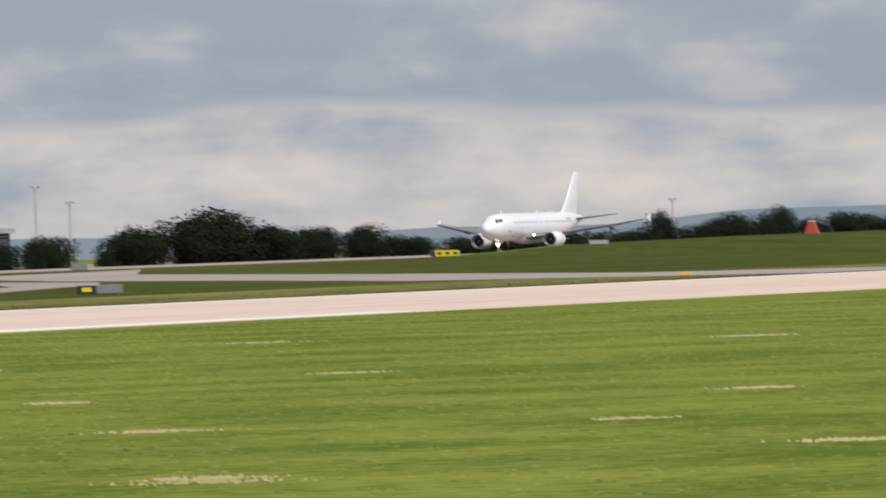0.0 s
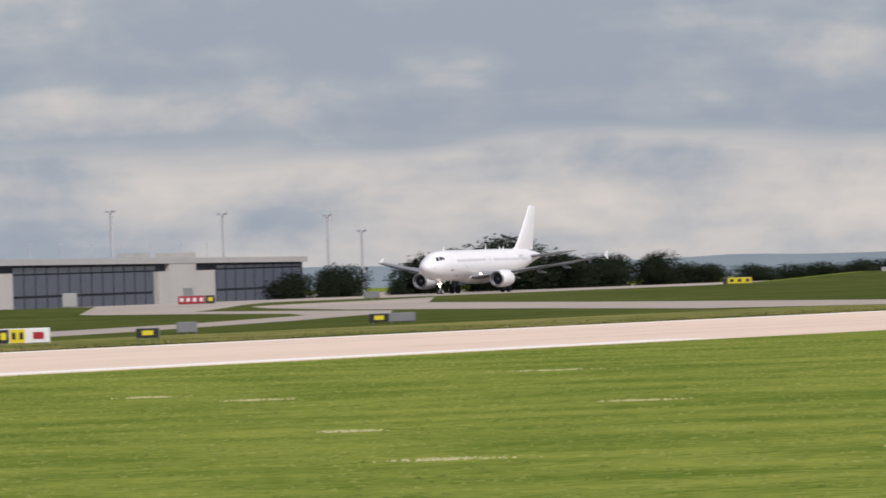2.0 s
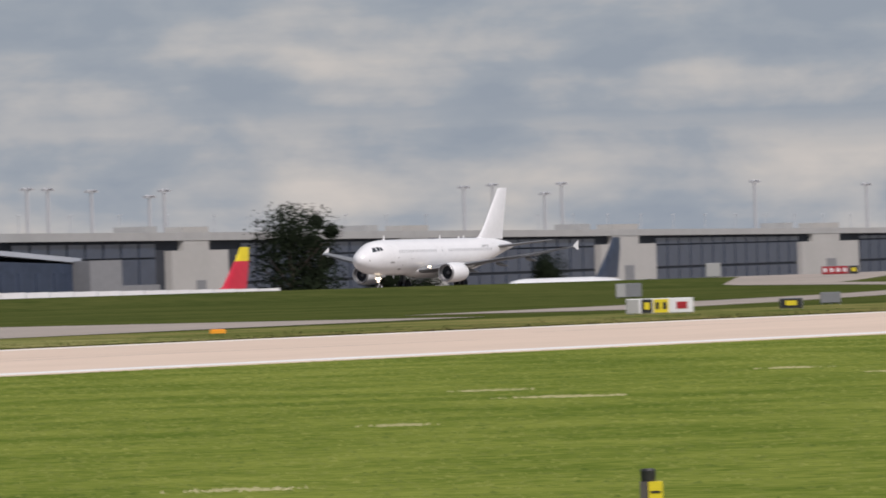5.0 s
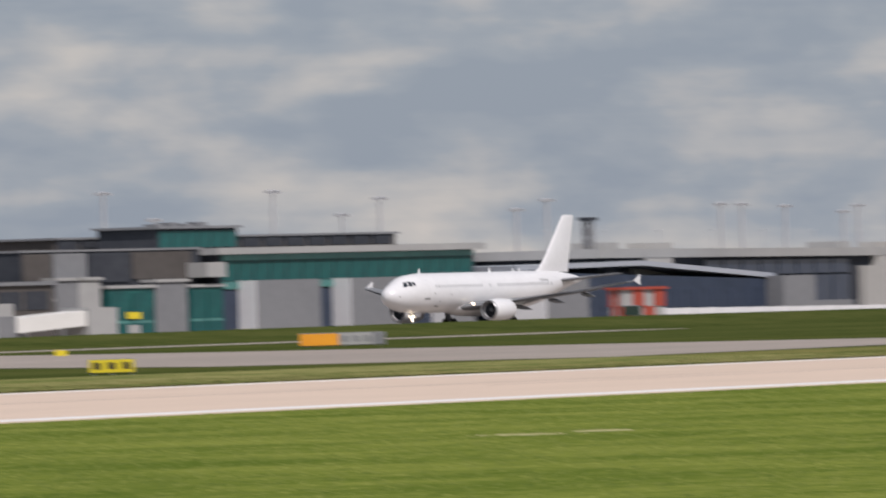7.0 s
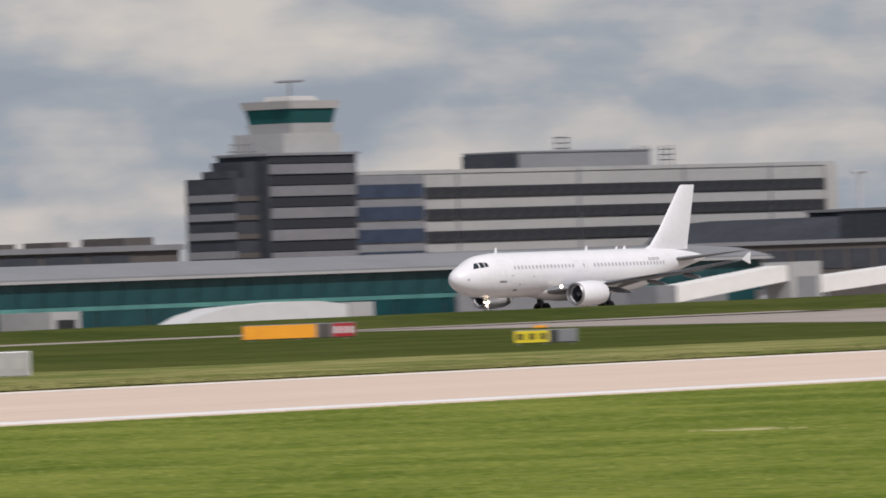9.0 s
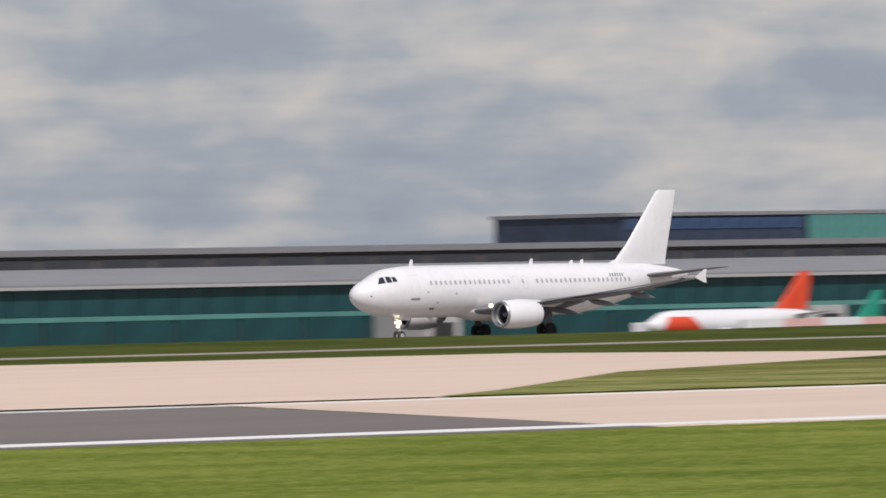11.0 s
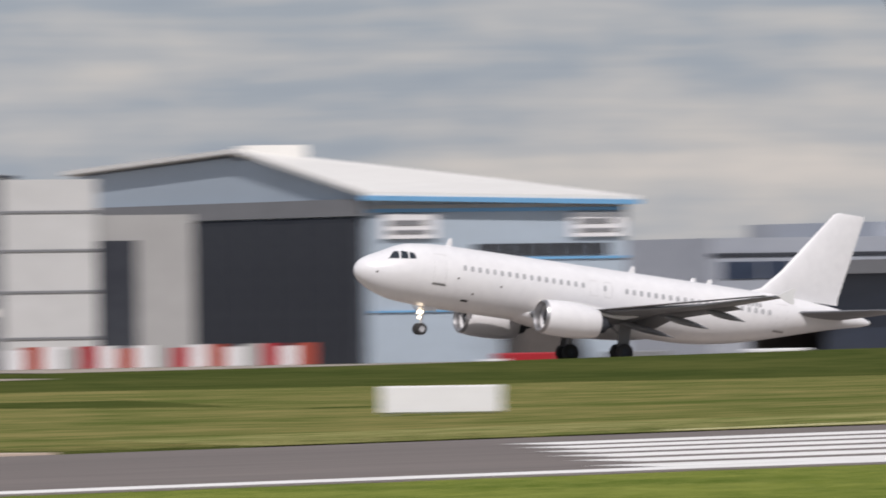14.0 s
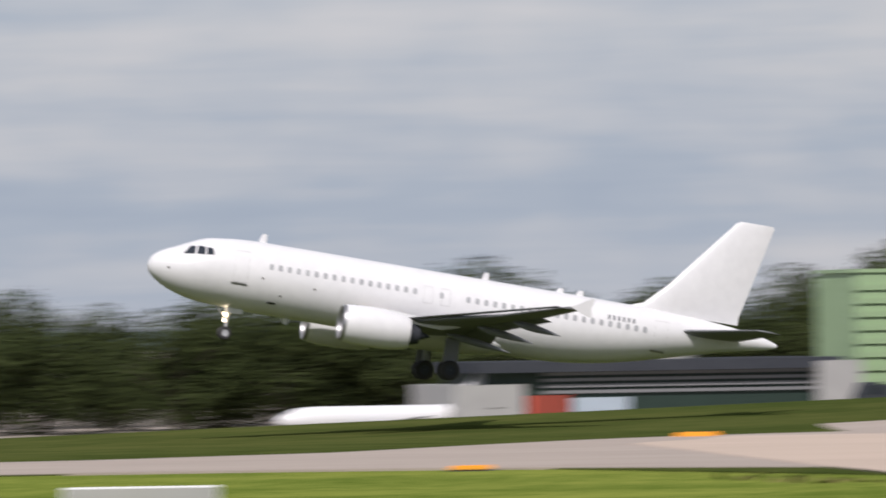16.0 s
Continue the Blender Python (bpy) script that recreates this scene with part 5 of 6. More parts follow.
# ---- trees and hills ----
def leaf_tree(name, label, seed, tall, wide, leaf, count, material, lobes=9, spire=0.0):
    """A trunk with limbs under an uneven crown of many small leaf sprays."""
    rnd = random.Random(seed)
    t = thing(name, label, "tree")
    bm = bmesh.new()
    tube(bm, (0, 0, -0.5), (0, 0, tall * 0.5), tall * 0.028, tall * 0.014, 8)
    for k in range(6):
        a = k * 1.05 + rnd.random()
        tube(bm, (0, 0, tall * (0.2 + 0.05 * k)), (math.cos(a) * wide * 0.3, math.sin(a) * wide * 0.3, tall * (0.45 + 0.06 * k)), tall * 0.011, tall * 0.004, 6)
    part("trunk", bm, M["bark"], t)
    cl = []
    for k in range(lobes):
        a, r = rnd.random() * math.tau, math.sqrt(rnd.random()) * wide * 0.32
        h = rnd.uniform(0.16, 0.8) * tall
        cl.append((math.cos(a) * r, math.sin(a) * r, h, wide * rnd.uniform(0.19, 0.3) * (1 - spire * h / tall)))
    cl.append((0, 0, tall * 0.84, wide * (0.22 - 0.1 * spire)))
    cl.append((wide * 0.08, 0, tall * 0.6, wide * 0.3))
    vs, fs, ns = [], [], []
    for k in range(count):
        x, y, z, r = rnd.choice(cl)
        d = Vector((rnd.gauss(0, 1), rnd.gauss(0, 1), rnd.gauss(0, 1))).normalized()
        p = Vector((x, y, z)) + d * r * rnd.uniform(0.55, 1.08)
        p.z = max(p.z, tall * 0.02)
        u = Vector((rnd.gauss(0, 1), rnd.gauss(0, 1), rnd.gauss(0, 1))).normalized()
        w = u.cross(d + Vector((0.01, 0, 0.02))).normalized()
        s = leaf * rnd.uniform(0.6, 1.35)
        n = len(vs)
        vs += [tuple(p + u * s), tuple(p + w * s * 0.6), tuple(p - u * s), tuple(p - w * s * 0.6)]
        fs.append((n + 3, n + 2, n + 1, n))
        ns += [tuple((d * 0.8 + u * 0.25 + Vector((0, 0, 0.25))).normalized())] * 4
    me = bpy.data.meshes.new("crown")
    me.from_pydata(vs, [], fs)
    me.polygons.foreach_set("use_smooth", [True] * len(me.polygons))
    me.normals_split_custom_set_from_vertices(ns)
    me.materials.append(material)
    c = new("crown", me)
    c.parent = t
    return t


DARK = "dark green broadleaf tree in full summer leaf"
oaks = [leaf_tree("oak_tree", DARK, s, 12, 13, 0.23, 9500, M["leaf"], 12) for s in (1, 2, 3)]
first = set()
# bearing row of x, y, height, width factor
WOOD = [(1852, 905, 9, 0.8), (1872, 915, 11.5, 1.1), (1886, 900, 12, 1.2), (1902, 905, 13, 1.1), (1915, 895, 14, 1.0), (1929, 900, 16.9, 1.35), (1944, 905, 14.5, 1.0), (1958, 898, 12, 1.1),
        (1972, 905, 12.5, 1.1), (1984, 900, 11.6, 1.0), (1998, 903, 11.8, 1.1), (2010, 898, 10.6, 0.9), (2020, 902, 12, 1.0), (2034, 900, 9.2, 1.3), (2052, 903, 8.6, 1.5), (2072, 900, 8.2, 1.5), (2094, 900, 8, 1.5), (2116, 900, 8.2, 1.5),
        (2140, 900, 8.4, 1.5), (2165, 900, 8.6, 1.5), (2190, 900, 9.4, 1.4), (2206, 902, 13.4, 0.6), (2222, 900, 9.4, 1.4), (2242, 900, 11, 1.2), (2256, 902, 12.2, 1.1), (2272, 900, 10, 1.2), (2291, 903, 14, 0.7), (2306, 900, 10.4, 1.2), (2328, 900, 12, 1.2), (2350, 900, 11, 1.2), (2375, 900, 11.4, 1.2)]
for i, (x, y, h, w) in enumerate(WOOD):
    k = i % 3
    m = pose(x, y, APRON, 0, 0, i * 67) @ Matrix.Diagonal((h / 10.2 * w, h / 10.2 * w, h / 13.3, 1))
    if k not in first:
        first.add(k)
        oaks[k].matrix_world = m
        o = oaks[k]
    else:
        o = copy_thing(oaks[k], pose(x, y, APRON, 0, 0, i * 67))
        o.scale = (h / 10.2 * w, h / 10.2 * w, h / 13.3)
    tagged(o, group="tree belt behind the runway")
for i, (x, y, h, w) in enumerate(((1628, 880, 8.5, 1.2), (1642, 885, 7.6, 1.2), (1655, 885, 7.2, 1.1), (1568, 775, 8.8, 1.5), (1845, 903, 8.6, 0.7), (1832, 880, 7, 0.6), (1226, 700, 9.4, 0.95), (1234, 698, 7.2, 1.0), (1420, 778, 9.4, 0.7))):
    o = copy_thing(oaks[i % 3], pose(x, y, APRON, 0, 0, i * 51))
    o.scale = (h / 12 * w, h / 12 * w, h / 12)
    tagged(o, "dark rounded bush beside the terminal")
big = leaf_tree("conifer_tree", "tall dark tree with a pointed leader beside the pier", 11, 17.4, 18, 0.26, 9500, M["leaf"], 14, 0.2)
big.location = (1199, 700, APRON)
big2 = leaf_tree("conifer_tree", "slim dark pointed tree", 13, 18, 8, 0.26, 4200, M["leaf"], 9, 0.6)
big2.location = (1205, 699, APRON)
PALE = "mid-green roadside tree in full leaf"
limes = [leaf_tree("lime_tree", PALE, s, 14, 13, 0.21, 9500, M["leafl"], 14) for s in (21, 22)]
used = set()
for i, (x, y, h, w) in enumerate(((98, 800, 11.5, 1.2), (108, 790, 11, 1.1), (117, 765, 11.4, 1.1), (125, 770, 10, 1.1), (134, 765, 11.2, 1.2), (143, 770, 9.8, 1.1), (150, 765, 12, 1.1), (157, 768, 13.4, 1.0), (166, 775, 10.5, 1.2), (174, 772, 11.5, 1.1), (183, 765, 12.6, 1.0), (190, 762, 13.4, 1.0),
                                  (184, 684, 15.0, 0.75), (191, 686, 15.6, 0.85), (198, 690, 15.2, 0.75), (201, 790, 15.5, 1.0), (212, 792, 17.5, 1.0), (222, 795, 17.2, 1.0), (88, 800, 12, 1.2), (76, 800, 11.5, 1.2), (64, 800, 12, 1.2), (92, 745, 8.6, 1.3), (102, 740, 8.2, 1.3), (111, 745, 8.6, 1.3), (121, 742, 8.2, 1.3), (130, 745, 8.6, 1.3), (139, 742, 8.2, 1.3), (148, 745, 8.8, 1.3), (158, 742, 8.4, 1.3), (168, 745, 8.6, 1.3), (82, 742, 8.4, 1.3), (73, 745, 8.6, 1.3), *((66 + 9.5 * k, 722 + (k % 3) * 4, 8.8 + (k % 4) * 0.5, 1.5) for k in range(12)))):
    if i % 2 not in used:
        used.add(i % 2)
        o = limes[i % 2]
        o.matrix_world = pose(x, y, APRON, 0, 0, i * 77)
    else:
        o = copy_thing(limes[i % 2], pose(x, y, APRON, 0, 0, i * 77))
    o.scale = (h / 12 * w, h / 12 * w, h / 14)
    tagged(o, group="trees behind the sheds")

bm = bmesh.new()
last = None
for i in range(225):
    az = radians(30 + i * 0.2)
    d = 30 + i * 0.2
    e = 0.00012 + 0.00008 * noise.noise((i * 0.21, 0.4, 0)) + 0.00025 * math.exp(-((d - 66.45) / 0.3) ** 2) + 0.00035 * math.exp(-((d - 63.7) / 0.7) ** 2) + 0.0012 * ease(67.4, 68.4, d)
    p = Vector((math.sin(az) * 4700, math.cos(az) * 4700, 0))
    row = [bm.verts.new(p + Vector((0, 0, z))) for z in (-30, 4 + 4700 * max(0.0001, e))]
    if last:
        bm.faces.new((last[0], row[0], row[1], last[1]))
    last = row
tagged(part("backdrop", bm, M["hill"]), "distant hills on the horizon, tinted blue with painted haze", "hills", kind="structure")


# ---- floodlight masts ----
def flood_mast():
    t = thing("floodlight_mast", "tall slim galvanised apron floodlight mast", "floodlight mast", group="apron floodlight masts")
    bm = bmesh.new()
    tube(bm, (0, 0, 0), (0, 0, 1), 0.42, 0.3, 10)
    shaft = part("mast_shaft", bm, M["pole"], t, smooth=True)
    bm = bmesh.new()
    tube(bm, (-1.7, 0, 0), (1.7, 0, 0), 0.2, 0.2, 8)
    tube(bm, (0, -1.2, 0), (0, 1.2, 0), 0.2, 0.2, 8)
    for dx in (-1.6, -0.8, 0.8, 1.6):
        box(bm, dx - 0.32, dx + 0.32, -0.5, 0.5, -0.45, -0.05)
    head = part("lamp_head", bm, M["pole"], t, "dark floodlight head frame")
    return t, shaft, head


MASTS = ((2455, 11.1), (2043, 17.8), (2062, 13.8), (1928, 19.7), (1986, 18.6), (1789, 19.4), (1802, 19.8), (1826, 17.7), (1834, 19.9), (1661, 19.7), (1655, 18.5), (1632, 19.8), (1615, 20.3), (1607, 20.4), (1483, 22.5), (1447, 24.0), (1392, 24.0), (1542, 21.7), (1531, 19.9), (1408, 19), (1470, 19.4), (1330, 20))
for i, (x, z) in enumerate(MASTS):
    o, shaft, head = flood_mast()
    o.location = (x, 1000, APRON)
    shaft.scale = (1, 1, z - APRON)
    head.location = (0, 0, z - APRON)


# ---- signs on the grass ----
def sign(x, y, w, h, panels, label, lift=0.12, back="clad"):
    """A board facing the runway side; panels of start, end (shares of the width) and paint."""
    t = thing("airfield_sign", label, "sign", (x, y, height(x, y)))
    t.rotation_euler = (0, 0, -math.atan2(x, y))
    bm = bmesh.new()
    box(bm, -w / 2, w / 2, 0.0, 0.22, lift, lift + h)
    bmesh.ops.bevel(bm, geom=bm.edges[:], offset=0.025, segments=1, affect="EDGES")
    body = part("sign_case", bm, M[back], t)
    for a, b, m, *bars in panels:
        bm = bmesh.new()
        x0, x1 = -w / 2 + a * w + 0.04, -w / 2 + b * w - 0.04
        box(bm, x0, x1, -0.03, 0.01, lift + 0.05, lift + h - 0.05)
        f = part("sign_face", bm, M[m], t)
        if bars:
            n = bars[1]
            for k in range(n):
                u = x0 + (x1 - x0) * (k + 0.25) / n
                boxes("sign_bar", [(u, u + (x1 - x0) * 0.5 / n, -0.045, -0.02, lift + h * 0.28, lift + h * 0.74)], M[bars[0]], f)
    for k in (-0.42, 0, 0.42):
        boxes("sign_foot", [(k * w - 0.06, k * w + 0.06, 0.06, 0.16, -0.15, lift + 0.02)], M["pole"], t)
    return t


sign(1146, 500, 3.9, 0.85, [(0, 0.16, "black"), (0.16, 1, "yellow", "black", 3)], "yellow taxiway sign with a black end panel on the grass crest")
sign(1195, 498, 2.7, 0.6, [(0, 1, "pale")], "pale lilac-grey sign back on the grass crest")
sign(985.4, 500, 4.4, 1.0, [(0, 0.72, "red", "white", 4), (0.74, 1, "black", "yellow", 1)], "red holding sign with a black location panel")
sign(617, 297, 3.4, 0.68, [(0, 0.44, "black", "yellow", 1), (0.46, 1, "clad")], "low black and grey taxiway sign")
sign(529, 272, 1.5, 0.66, [(0, 1, "black", "yellow", 1)], "small black location sign in the verge")
sign(566, 288, 1.4, 0.75, [(0, 1, "clad")], "small grey sign back in the verge")
sign(513, 273, 4.2, 0.95, [(0, 0.2, "pale"), (0.22, 0.4, "black", "yellow", 1), (0.4, 0.64, "yellow", "black", 2), (0.66, 1, "white", "red", 1)], "white-cased sign with black and yellow panels", back="white")
sign(701, 376, 2.2, 1.2, [(0, 0.4, "pale"), (0.42, 1, "clad")], "grey equipment cabinet beside the taxiway")
sign(592, 403, 6.6, 1.0, [(0, 0.46, "orange"), (0.46, 0.86, "pale", "clad", 3), (0.87, 1, "clad")], "long orange sign with a grey lettered end")
sign(411, 295, 2.5, 0.8, [(0, 1, "yellow", "black", 3)], "yellow direction sign in rough grass")
sign(479, 408, 7.6, 1.0, [(0, 0.66, "orange"), (0.67, 0.79, "brown"), (0.8, 1, "red", "white", 3)], "long orange sign with a red holding panel")
sign(399, 322, 3.5, 0.75, [(0, 0.56, "yellow", "black", 3), (0.57, 0.7, "black"), (0.7, 1, "clad")], "yellow and black taxiway sign")
sign(313.6, 286.5, 4.95, 1.15, [(0, 1, "pale", "cream", 5)], "long pale sign back with ribs in the verge", back="white")
sign(299, 453, 11, 1.15, [(0, 0.74, "orange"), (0.75, 1, "yellow", "black", 3)], "very long orange sign with a yellow end panel")
sign(243, 370, 5.3, 1.0, [(0, 0.44, "pale", "clad", 3), (0.45, 0.57, "black"), (0.58, 1, "yellow", "black", 3)], "grey and yellow direction sign", back="white")
sign(297, 478, 2.4, 1.0, [(0, 0.4, "slate"), (0.42, 1, "clad")], "grey cabinet on the grass crest")
sign(173, 288, 2.1, 0.6, [(0, 0.5, "yellow"), (0.5, 1, "pale")], "small yellow and pale marker board in the verge")
sign(157.3, 318, 4.6, 1.05, [(0, 1, "white")], "plain white board standing on the grass", back="white")
sign(152, 378, 9.2, 1.0, [(0, 1, "orange")], "very long plain orange sign", back="orange")
sign(154.8, 372, 2.6, 1.25, [(0, 1, "orange")], "tall orange end cabinet", back="orange")
sign(146, 354, 2.4, 0.85, [(0.05, 0.95, "black", "yellow", 2)], "white-framed black sign with yellow characters", back="white")
sign(120, 430, 6.2, 0.95, [(0, 0.68, "red", "white", 5), (0.7, 0.97, "black", "yellow", 2)], "red holding sign with a black location panel", back="white")
sign(39.2, 236, 4.0, 0.45, [(0, 1, "pale")], "low pale sign back at the taxiway edge", back="white")
sign(953, 500, 1.7, 1.6, [(0, 1, "pale")], "small pale equipment cabin on the crest", back="pale")
sign(1027, 497, 2.0, 0.8, [(0, 1, "clad")], "small grey sign back on the crest")
sign(783, 498, 1.8, 1.0, [(0, 1, "green")], "small dark green cabinet on the crest")


def marker_box(x, y, w, h):
    t = thing("edge_marker", "small bright yellow taxiway edge marker box", "marker", (x, y, height(x, y)), group="taxiway edge markers")
    t.rotation_euler = (0, 0, -math.atan2(x, y))
    bm = bmesh.new()
    box(bm, -w / 2, w / 2, 0, 0.5, 0, h)
    bmesh.ops.bevel(bm, geom=bm.edges[:], offset=min(0.06, h * 0.3), segments=2, affect="EDGES")
    part("marker_body", bm, M["yellow"] if h > 0.3 else M["orange"], t)
    boxes("marker_base", [(-w / 2 - 0.1, w / 2 + 0.1, -0.05, 0.55, -0.1, 0.04)], M["black"], t)


for q in ((113, 280, 1.7, 0.42), (118, 360, 2.1, 0.22), (79, 346, 1.6, 0.24), (57, 281, 1.3, 0.18), (66, 256, 1.3, 0.16), (455.6, 271, 0.9, 0.3), (560.6, 407, 0.9, 0.5), (518.6, 419, 1.0, 0.22), (461, 430, 1.4, 0.6), (277, 348, 1.2, 0.2), (665, 270, 1.0, 0.25)):
    marker_box(*q)

t = thing("windsock_base", "faded orange-red pyramid marker on the grass crest", "marker", (1281.8, 500, height(1281.8, 500)))
bm = bmesh.new()
frustum(bm, 0, 0, -0.1, 1.7, 0.95, 0.95, 0.4, 0.4)
part("marker_body", bm, M["hutred"], t)
bm = bmesh.new()
frustum(bm, 0, 0, 1.72, 1.95, 0.5, 0.5, 0.4, 0.4)
part("marker_cap", bm, M["pale"], t)

t = thing("marker_post", "stubby marker post with a black cap and yellow panels", "post", (114.7, 61.3, 0))
t.rotation_euler = (0, 0, -math.atan2(114.7, 61.3))
bm = bmesh.new()
lathe(bm, [(-0.1, 0.01), (-0.1, 0.11), (0.68, 0.11), (0.68, 0.01)], "z", 16)
lime = mat("lime_reflector", (0.62, 0.75, 0.02), (0.55, 0.68, 0.02), 0.4)
part("post_shaft", bm, lime, t, "lime yellow reflective shaft", True)
bm = bmesh.new()
lathe(bm, [(0.8, 0.01), (0.8, 0.10), (0.97, 0.11), (1.0, 0.09), (1.0, 0.01)], "z", 16)
part("cap", bm, M["black"], t, "black cap", True)
# brown puts the plate's shaded side into its colour
p_ = boxes("plate", [(-0.12, 0.02, -0.135, 0.1, 0.55, 0.82)], M["brown"], t, "plate coloured brown for its shaded side")
p_ = boxes("plate", [(0.0, 0.2, -0.15, 0.1, 0.52, 0.82)], M["yellow"], t, "amber plate")
boxes("plate_bar", [(0.03, 0.17, -0.16, -0.148, 0.66, 0.69)], M["black"], p_)


# ---- aircraft on the stands ----
def parked_jet(x, y, size, tail, label, tip=None, stripe=None, z=APRON, turn=0):
    t = thing("parked_airliner", label, "airliner", (x, y, z))
    t.scale = (size, size, size)
    t.rotation_euler = (0, 0, radians(turn))
    bm = bmesh.new()
    rings = [[bm.verts.new(skin(a, angle=k * math.tau / 20)) for k in range(20)] for a in FINE[2::2]]
    for p, q in zip(rings, rings[1:]):
        for i in range(20):
            bm.faces.new((p[i], p[(i + 1) % 20], q[(i + 1) % 20], q[i]))
    bm.faces.new(rings[0]), bm.faces.new(rings[-1])
    body = part("fuselage", bm, M["white"], t, smooth=True)
    bm = bmesh.new()
    foil(bm, [((27.3, 0, 5.72), 8.4, 0.035, True), ((28.9, 0, 6.15), 6.75, 0.085, True), ((32.6, 0, 9.8), 3.9, 0.09, True)], 8)
    part("tail_fin", bm, tail, t, "painted tail fin", True)
    bm = bmesh.new()
    foil(bm, [((32.6, 0, 9.8), 3.9, 0.09, True), ((34.2, 0, 11.76), 2.4, 0.06, True)], 8)
    part("fin_tip", bm, tip or tail, t, smooth=True)
    if stripe:
        for side in (-1, 1):
            bm = bmesh.new()
            patch(bm, ((2.0, 2.6), (11, 2.4), (8, 4.9), (3.2, 4.9)), side, 0.03, 6)
            part("nose_paint", bm, stripe, body)
    for s in (-1, 1):
        bm = bmesh.new()
        foil(bm, [((31.1, s * 0.4, 4.75), 4.0, 0.1, False), ((34.75, s * 6.2, 5.38), 1.5, 0.09, False)], 6)
        part("tailplane", bm, M["pale"], t, smooth=True)
        bm = bmesh.new()
        foil(bm, [((11.9, s * 1.2, 2.28), 7.6, 0.13, False), ((15.0, s * 6.3, 2.9), 4.25, 0.12, False), ((21.1, s * 16.85, 4.2), 1.5, 0.1, False)], 8)
        part("wing", bm, M["greyp"], t, smooth=True)
        bm = bmesh.new()
        lathe(bm, [(10.9, 0.02), (10.3, 0.9), (10.1, 1.0), (11.5, 1.22), (14, 0.95), (14, 0.02)], "x", 16, (-ORIGIN, s * 5.75, 1.92))
        part("engine", bm, M["white"], t, smooth=True)
        bm = bmesh.new()
        tube(bm, (0, s * 3.8, 0.4), (0, s * 3.8, 2.6), 0.16, 0.16, 8)
        lathe(bm, [(-0.6, 0.1), (-0.6, 0.57), (0.6, 0.57), (0.6, 0.1)], "y", 16, (0, s * 3.8, 0.57))
        part("main_gear", bm, M["dark"], t)
    bm = bmesh.new()
    tube(bm, (-12.6, 0, 0.3), (-12.6, 0, 2.2), 0.12, 0.12, 8)
    lathe(bm, [(-0.35, 0.1), (-0.35, 0.38), (0.35, 0.38), (0.35, 0.1)], "y", 14, (-12.6, 0, 0.38))
    part("nose_gear", bm, M["dark"], t)
    return t


emerald = mat("emerald_paint", (0.02, 0.30, 0.20), (0.02, 0.24, 0.16), 0.35)
coral = mat("orange_red_paint", (0.72, 0.08, 0.03), (0.62, 0.06, 0.025), 0.35)
sky_paint = mat("light_blue_paint", (0.16, 0.34, 0.52), (0.13, 0.28, 0.45), 0.35)
crimson = mat("crimson_paint", (0.55, 0.02, 0.05), (0.45, 0.015, 0.04), 0.35)
parked_jet(1100, 660, 0.99, crimson, "parked white airliner with a crimson tail and yellow tip", M["yellow"])
parked_jet(1209.5, 660, 0.99, M["navy"], "parked white airliner with a navy tail and yellow mark", M["navy"])
parked_jet(599.9, 594, 0.577, coral, "parked white airliner with an orange-red tail and nose", None, coral, z=height(599.9, 594))
parked_jet(612.3, 594, 0.416, emerald, "small parked airliner with an emerald green tail", z=height(612.3, 594))
blue_jet = parked_jet(385.6, 596, 0.535, sky_paint, "small parked light blue airliner", stripe=sky_paint, z=height(385, 596), turn=180)
next(o for o in blue_jet.children if o.name.startswith("fuselage")).data.materials[0] = sky_paint
parked_jet(122, 632, 0.42, M["white"], "small white business jet parked by the shed", z=-5.0)


# ---- vehicles, barriers and stairs on the stands ----
def truck(x, y, ln, h, body, label, turn=0):
    t = thing("service_truck", label, "truck", (x, y, height(x, y)), group="ramp vehicles")
    t.rotation_euler = (0, 0, radians(turn))
    bm = bmesh.new()
    box(bm, 1.7, ln, -1.1, 1.1, 0.6, h)
    bmesh.ops.bevel(bm, geom=bm.edges[:], offset=0.08, segments=1, affect="EDGES")
    part("load_box", bm, body, t)
    bm = bmesh.new()
    prism(bm, [(0, 0.5), (1.6, 0.5), (1.6, 2.2), (0.55, 2.2), (0.1, 1.4)], -1.05, 1.05)
    cab = part("cab", bm, body if body in (M["slate"], M["clad"], M["navy"]) else M["white"], t)
    boxes("cab_window", [(0.6, 1.45, -1.08, -1.04, 1.4, 2.0)], M["glassd"], cab)
    for wx in (0.8, ln - 1.0):
        bm = bmesh.new()
        lathe(bm, [(-1.12, 0.05), (-1.12, 0.42), (1.12, 0.42), (1.12, 0.05)], "y", 14, (wx, 0, 0.42))
        part("wheels", bm, M["dark"], t)


